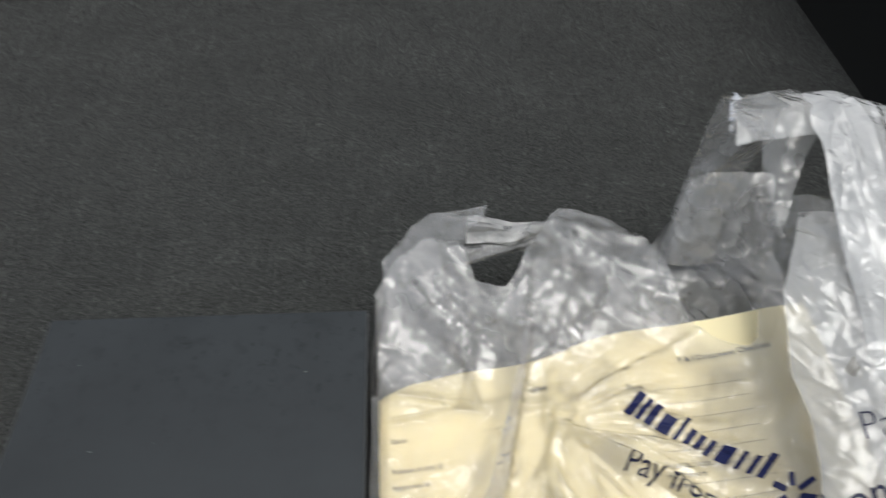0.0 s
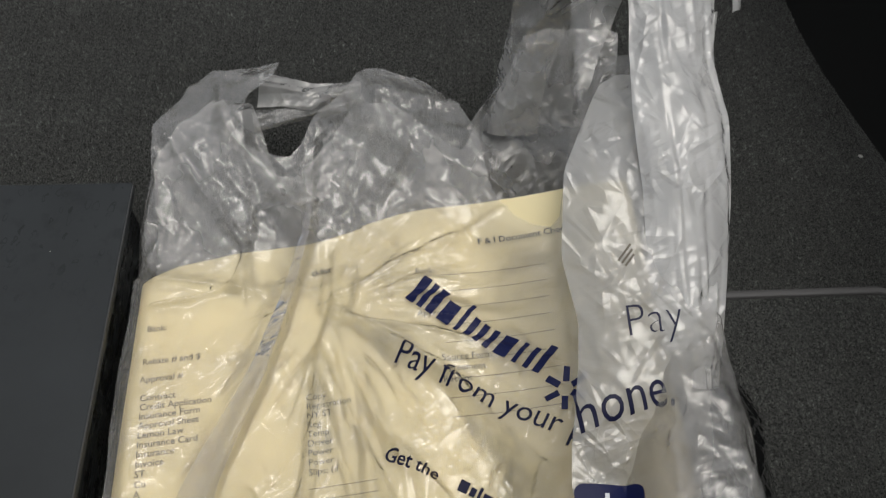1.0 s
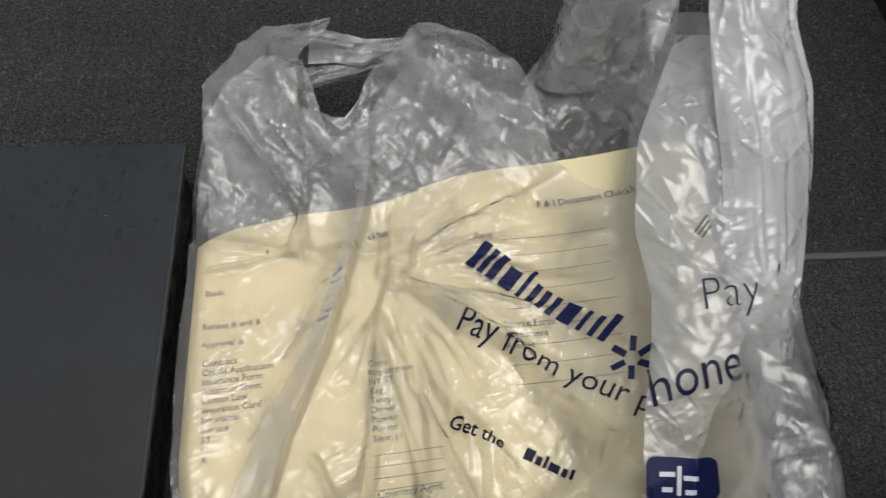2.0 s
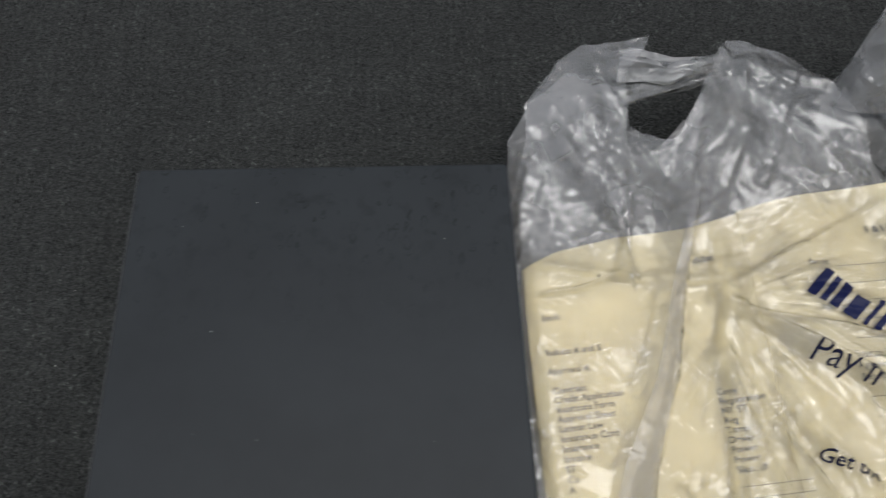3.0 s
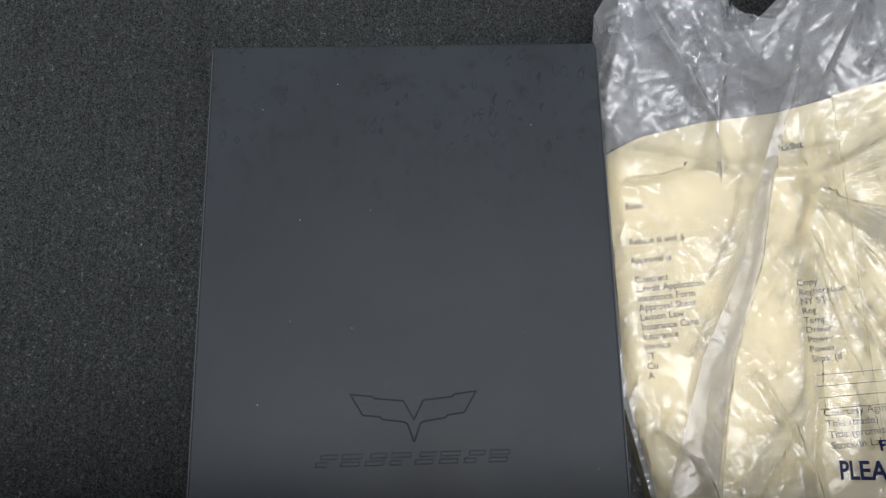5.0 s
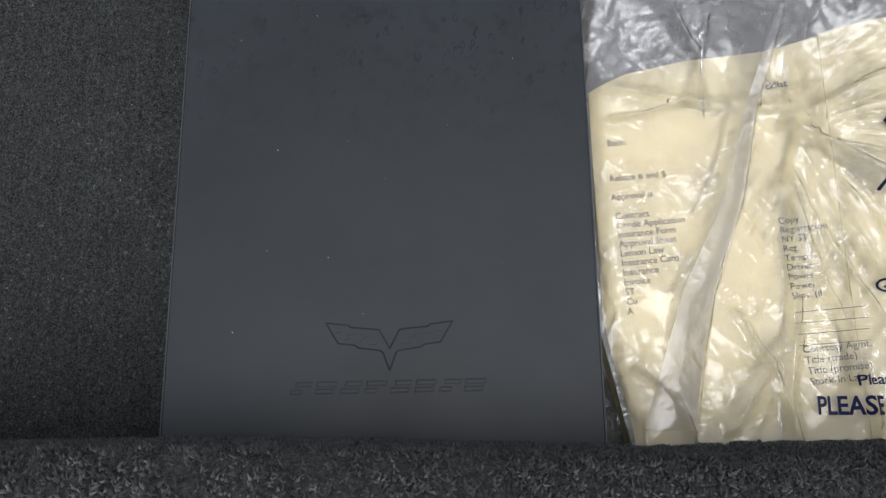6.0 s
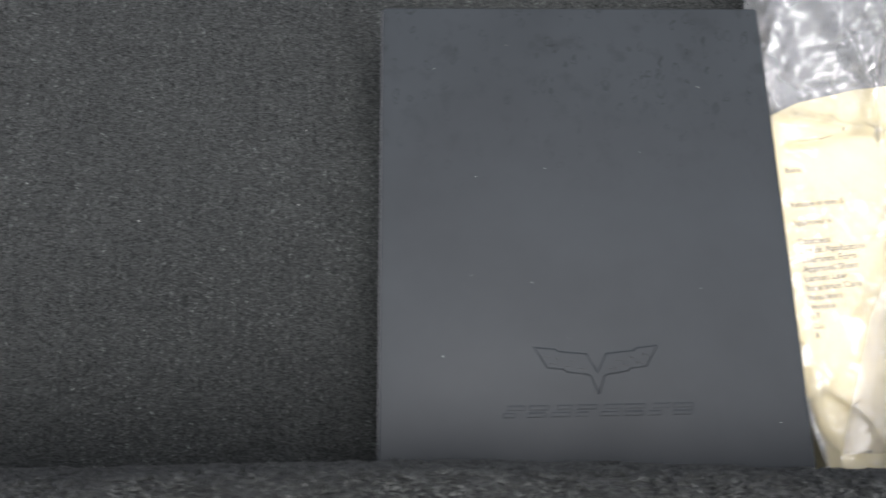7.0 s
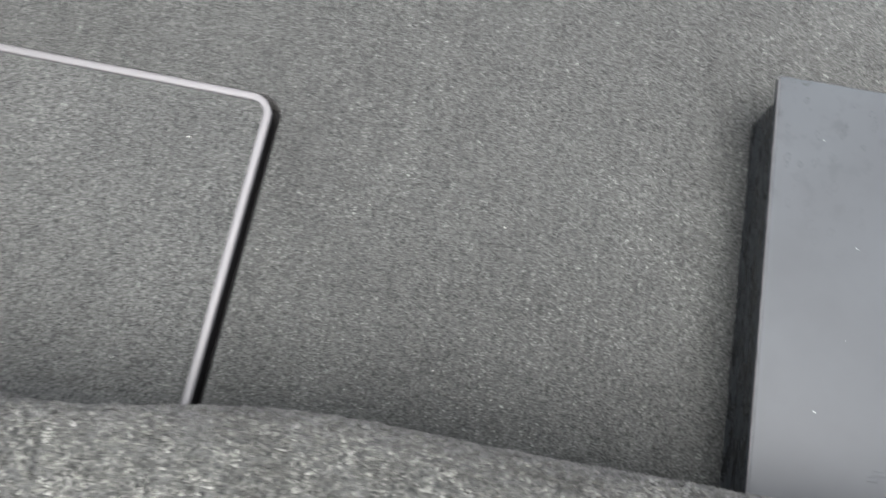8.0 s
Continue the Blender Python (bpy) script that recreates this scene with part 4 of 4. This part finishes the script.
    for a, b, h in ((0.0, 0.005, 0.006), (0.0062, 0.0092, 0.0045), (0.0104, 0.0120, 0.0064), (0.0132, 0.0186, 0.0045), (0.0200, 0.0226, 0.0045), (0.0240, 0.0256, 0.0055)):
        on_front(bars_bm([(a, b, 0, h)], 0.1325, 0.1205, -30), "printed_bar", NAVY)
    on_front(text_bm("Please R", 0.0074, 0.0810, 0.0895, 2, bold=0.0001), "printed_letter", BLUE)
    on_front(text_bm("PLEASE RE", 0.0128, 0.0625, 0.0762, -2, bold=0.0003, squash=0.72), "printed_letter", BLUE)
    on_front(bars_bm([(0.0, 0.0007, 0.0, 0.0018), (0.0009, 0.0013, 0.0012, 0.0018)], 0.0008, 0.2436), "printed_bar", TONER)
    # the app mark: a rounded blue square with plain pale bars
    bm = bmesh.new()
    pts = rounded_rect(-0.015, 0.015, -0.0095, 0.0095, 0.004, 4)
    bm.faces.new([bm.verts.new((x, y, 0)) for x, y in pts])
    bmesh.ops.triangulate(bm, faces=bm.faces)
    for _ in range(4):
        long = [e for e in bm.edges if e.calc_length() > 0.002]
        if long:
            bmesh.ops.subdivide_edges(bm, edges=long, cuts=1)
            bmesh.ops.triangulate(bm, faces=bm.faces)
    bmesh.ops.transform(bm, matrix=Matrix.Translation((0.196, 0.099, 0)) @ Matrix.Rotation(radians(-4), 4, "Z"), verts=bm.verts)
    part("printed_badge", drape(bm, lambda x, y: np.maximum(front_height(x, y), flap_top(x, y)), 0.0008), BLUE, bag)
    for k, (a, b, c, d) in enumerate(((-0.009, -0.002, 0.0012, 0.0032), (0.002, 0.009, -0.0002, 0.0018), (-0.001, 0.001, -0.0062, 0.0056), (-0.008, -0.003, -0.005, -0.003), (0.003, 0.008, -0.0058, -0.0038))):
        part("printed_bar", drape(bars_bm([(a, b, c, d)], 0.196, 0.099, -4), lambda x, y: np.maximum(front_height(x, y), flap_top(x, y)), 0.0013), PALE, bag)

    def on_flap(bm, name, material):
        for one in pieces(bm):
            part(name, drape(one, flap_top, 0.0007), material, bag)

    on_flap(text_bm("hone.", 0.0225, 0.1850, 0.1285, 12, squash=0.94), "printed_letter", NAVY)
    on_flap(text_bm("Pay", 0.0200, 0.2085, 0.1650, 4, bold=-0.0004), "printed_letter", NAVY)
    for ang in (20, 80, 140, 200, 260, 320):
        r0 = 0.0035
        bm = bars_bm([(r0, r0 + 0.0072, -0.0016, 0.0016)], 0, 0, ang)
        bmesh.ops.translate(bm, vec=(0.190, 0.163, 0), verts=bm.verts)
        on_front(bm, "printed_bar", BLUE)
    for k in range(3):
        on_flap(bars_bm([(0, 0.010 - 0.0015 * k, 0, 0.0010)], 0.2085 + 0.0016 * k, 0.198 - 0.0012 * k, 48), "printed_bar", TONER)
    return tagged(bag, "milky white plastic carrier bag with blue print, holding a cream folder", "bag")


carrier_bag()


# ---------- carpet pile, last ----------
def pile_material(name, dark, mid, light, clumps, depth):
    m = Mat(name)
    geo = m.n.new("ShaderNodeNewGeometry")
    pick = geo.outputs["Random Per Island"]
    patch = m.mix(1.0, m.ramp(m.noise(9, 3, 0.5), [(0.3, 0.74), (0.7, 1.25)]), m.ramp(m.noise(42, 3, 0.6), [(0.32, 0.78), (0.68, 1.24)]), "MULTIPLY")
    ribs = m.ramp(m.noise(260, 2, 0.5, m.scaled(1, 0.06, 1)), [(0.35, 0.72), (0.65, 1.28)])
    clump = m.ramp(m.noise(clumps, 2, 0.6, m.scaled(1, 0.75, 1)), [(0.36, 1 - 0.5 * depth), (0.52, 1.0), (0.68, 1 + 0.75 * depth)])
    col = m.mix(1.0, m.mix(1.0, m.ramp(pick, [(0.0, dark), (0.55, mid), (1.0, light)]), patch, "MULTIPLY"), ribs, "MULTIPLY")
    col = m.mix(1.0, col, clump, "MULTIPLY")
    m.set(color=col, rough=0.9, spec=0.2, sheen=0.1)
    return m.m


PILE = pile_material("floor_pile", (0.0085, 0.0092, 0.0087), (0.0285, 0.0304, 0.0290), (0.0575, 0.0612, 0.0585), 340, 1.2)
PILE_LIP = pile_material("sill_pile", (0.0170, 0.0182, 0.0168), (0.0500, 0.0522, 0.0470), (0.0900, 0.0925, 0.0860), 210, 0.75)


def pile(name, x, y, base, normal, radius, height, lean, seed, material, label):
    """Many small leaning tufts, three-sided, on the points x, y, base."""
    rg = np.random.RandomState(seed)
    n = len(x)
    a0 = rg.uniform(0, 2 * np.pi, n)
    r = radius * rg.uniform(0.7, 1.3, n)
    h = height * rg.uniform(0.5, 1.35, n)
    foot = np.stack([x, y, base], 1)
    up = normal / np.linalg.norm(normal, axis=1, keepdims=True)
    side = np.cross(up, np.array([0.0, 1.0, 0.02]))
    side /= np.linalg.norm(side, axis=1, keepdims=True)
    fore = np.cross(up, side)
    v = np.empty((n, 4, 3))
    for k in range(3):
        a = a0 + k * 2 * np.pi / 3
        v[:, k] = foot + side * (r * np.cos(a))[:, None] + fore * (r * np.sin(a))[:, None] - up * 0.0004
    tip = rg.normal(0, lean, (n, 2))
    v[:, 3] = foot + up * h[:, None] + side * (h * tip[:, 0])[:, None] + fore * (h * tip[:, 1])[:, None]
    idx = np.arange(n)[:, None] * 4
    f = np.stack([idx + np.array([0, 1, 3]), idx + np.array([1, 2, 3]), idx + np.array([2, 0, 3])], 1).reshape(-1, 3)
    me = bpy.data.meshes.new(name)
    me.vertices.add(n * 4)
    me.vertices.foreach_set("co", v.ravel())
    me.loops.add(f.size)
    me.loops.foreach_set("vertex_index", f.ravel().astype(np.int32))
    me.polygons.add(len(f))
    me.polygons.foreach_set("loop_start", np.arange(0, f.size, 3, dtype=np.int32))
    me.polygons.foreach_set("use_smooth", np.ones(len(f), bool))
    me.update(calc_edges=True)
    me.materials.append(material)
    return tagged(new(name, me), label, "carpet pile", kind="stuff")


def grid_points(x0, x1, y0, y1, dx, dy, seed):
    rg = np.random.RandomState(seed)
    X, Y = np.meshgrid(np.arange(x0, x1, dx), np.arange(y0, y1, dy))
    return (X + rg.uniform(-0.38, 0.38, X.shape) * dx).ravel(), (Y + rg.uniform(-0.5, 0.5, Y.shape) * dy).ravel()


def clear_of(x, y, areas):
    ok = np.ones(len(x), bool)
    for x0, x1, y0, y1 in areas:
        ok &= ~((x > x0) & (x < x1) & (y > y0) & (y < y1))
    return ok


def floor_pile():
    near = grid_points(-0.86, 0.46, 0.065, 0.46, 0.00145, 0.00135, 91)
    far = grid_points(-0.86, 0.46, 0.46, 0.81, 0.00150, 0.00155, 92)
    x, y = np.concatenate([near[0], far[0]]), np.concatenate([near[1], far[1]])
    openings = [(a - GAP, b + GAP, c - GAP, d + 0.0012) for a, b, c, d in (LID_L, LID_R)]
    ok = clear_of(x, y, openings + [(CX0 + 0.008, CX1, 0, CY1 - 0.006), (-0.03, 0.28, 0, 0.30)])
    x, y = x[ok], y[ok]
    pile("floor_pile", x, y, np.full(len(x), 0.0), np.tile([0.0, 0.0, 1.0], (len(x), 1)), 0.00085, 0.0012, 0.55, 93, PILE, "short charcoal pile of the cargo floor carpet")
    for a, b, c, d in (LID_L, LID_R):
        x, y = grid_points(a + 0.0064, b - 0.0064, 0.065, d - 0.0064, 0.0015, 0.0014, 94)
        ok = clear_of(x, y, [(-0.03, 0.28, 0, 0.30)])
        x, y = x[ok], y[ok]
        turn = np.array(lid_turn(LID_L if a == LID_L[0] else LID_R))
        x, y = turn[0, 0] * x + turn[0, 1] * y + turn[0, 3], turn[1, 0] * x + turn[1, 1] * y + turn[1, 3]
        pile("lid_pile", x, y, np.full(len(x), -0.0005), np.tile([0.0, 0.0, 1.0], (len(x), 1)), 0.00085, 0.0011, 0.55, 95, PILE, "short charcoal pile of the storage lid carpet")


def sill_pile():
    v, _, _ = sill_bm()
    P = np.array(v).reshape(-1, 620, 3)[1:52]
    du, dv = np.gradient(P, axis=1), np.gradient(P, axis=0)
    N = np.cross(du, dv)
    N = np.where(N[..., 2:3] + N[..., 1:2] < 0, -N, N)
    rg = np.random.RandomState(96)
    n = 170000
    length = np.linalg.norm(dv, axis=2).mean(1)
    cum = np.concatenate([[0], np.cumsum(length)[:-1]])
    r = np.interp(rg.uniform(0, cum[-1], n), cum, np.arange(len(cum)))
    c = rg.uniform(0, 618, n)
    i, j = np.minimum(r.astype(int), P.shape[0] - 2), c.astype(int)
    a, b = (r - i)[:, None], (c - j)[:, None]
    Q = (P[i, j] * (1 - a) + P[i + 1, j] * a) * (1 - b) + (P[i, j + 1] * (1 - a) + P[i + 1, j + 1] * a) * b
    up = N[i, j] / np.linalg.norm(N[i, j], axis=1, keepdims=True)
    Q = Q + up * (0.0008 + 0.0011 * value_noise(Q[:, 0] + Q[:, 1], (Q[:, 1] + Q[:, 2]) * 0.7, 0.0052, 98))[:, None]
    pile("sill_pile", Q[:, 0], Q[:, 1], Q[:, 2], N[i, j], 0.00075, 0.0013, 0.9, 97, PILE_LIP, "short charcoal pile of the carpeted sill")


floor_pile()
sill_pile()
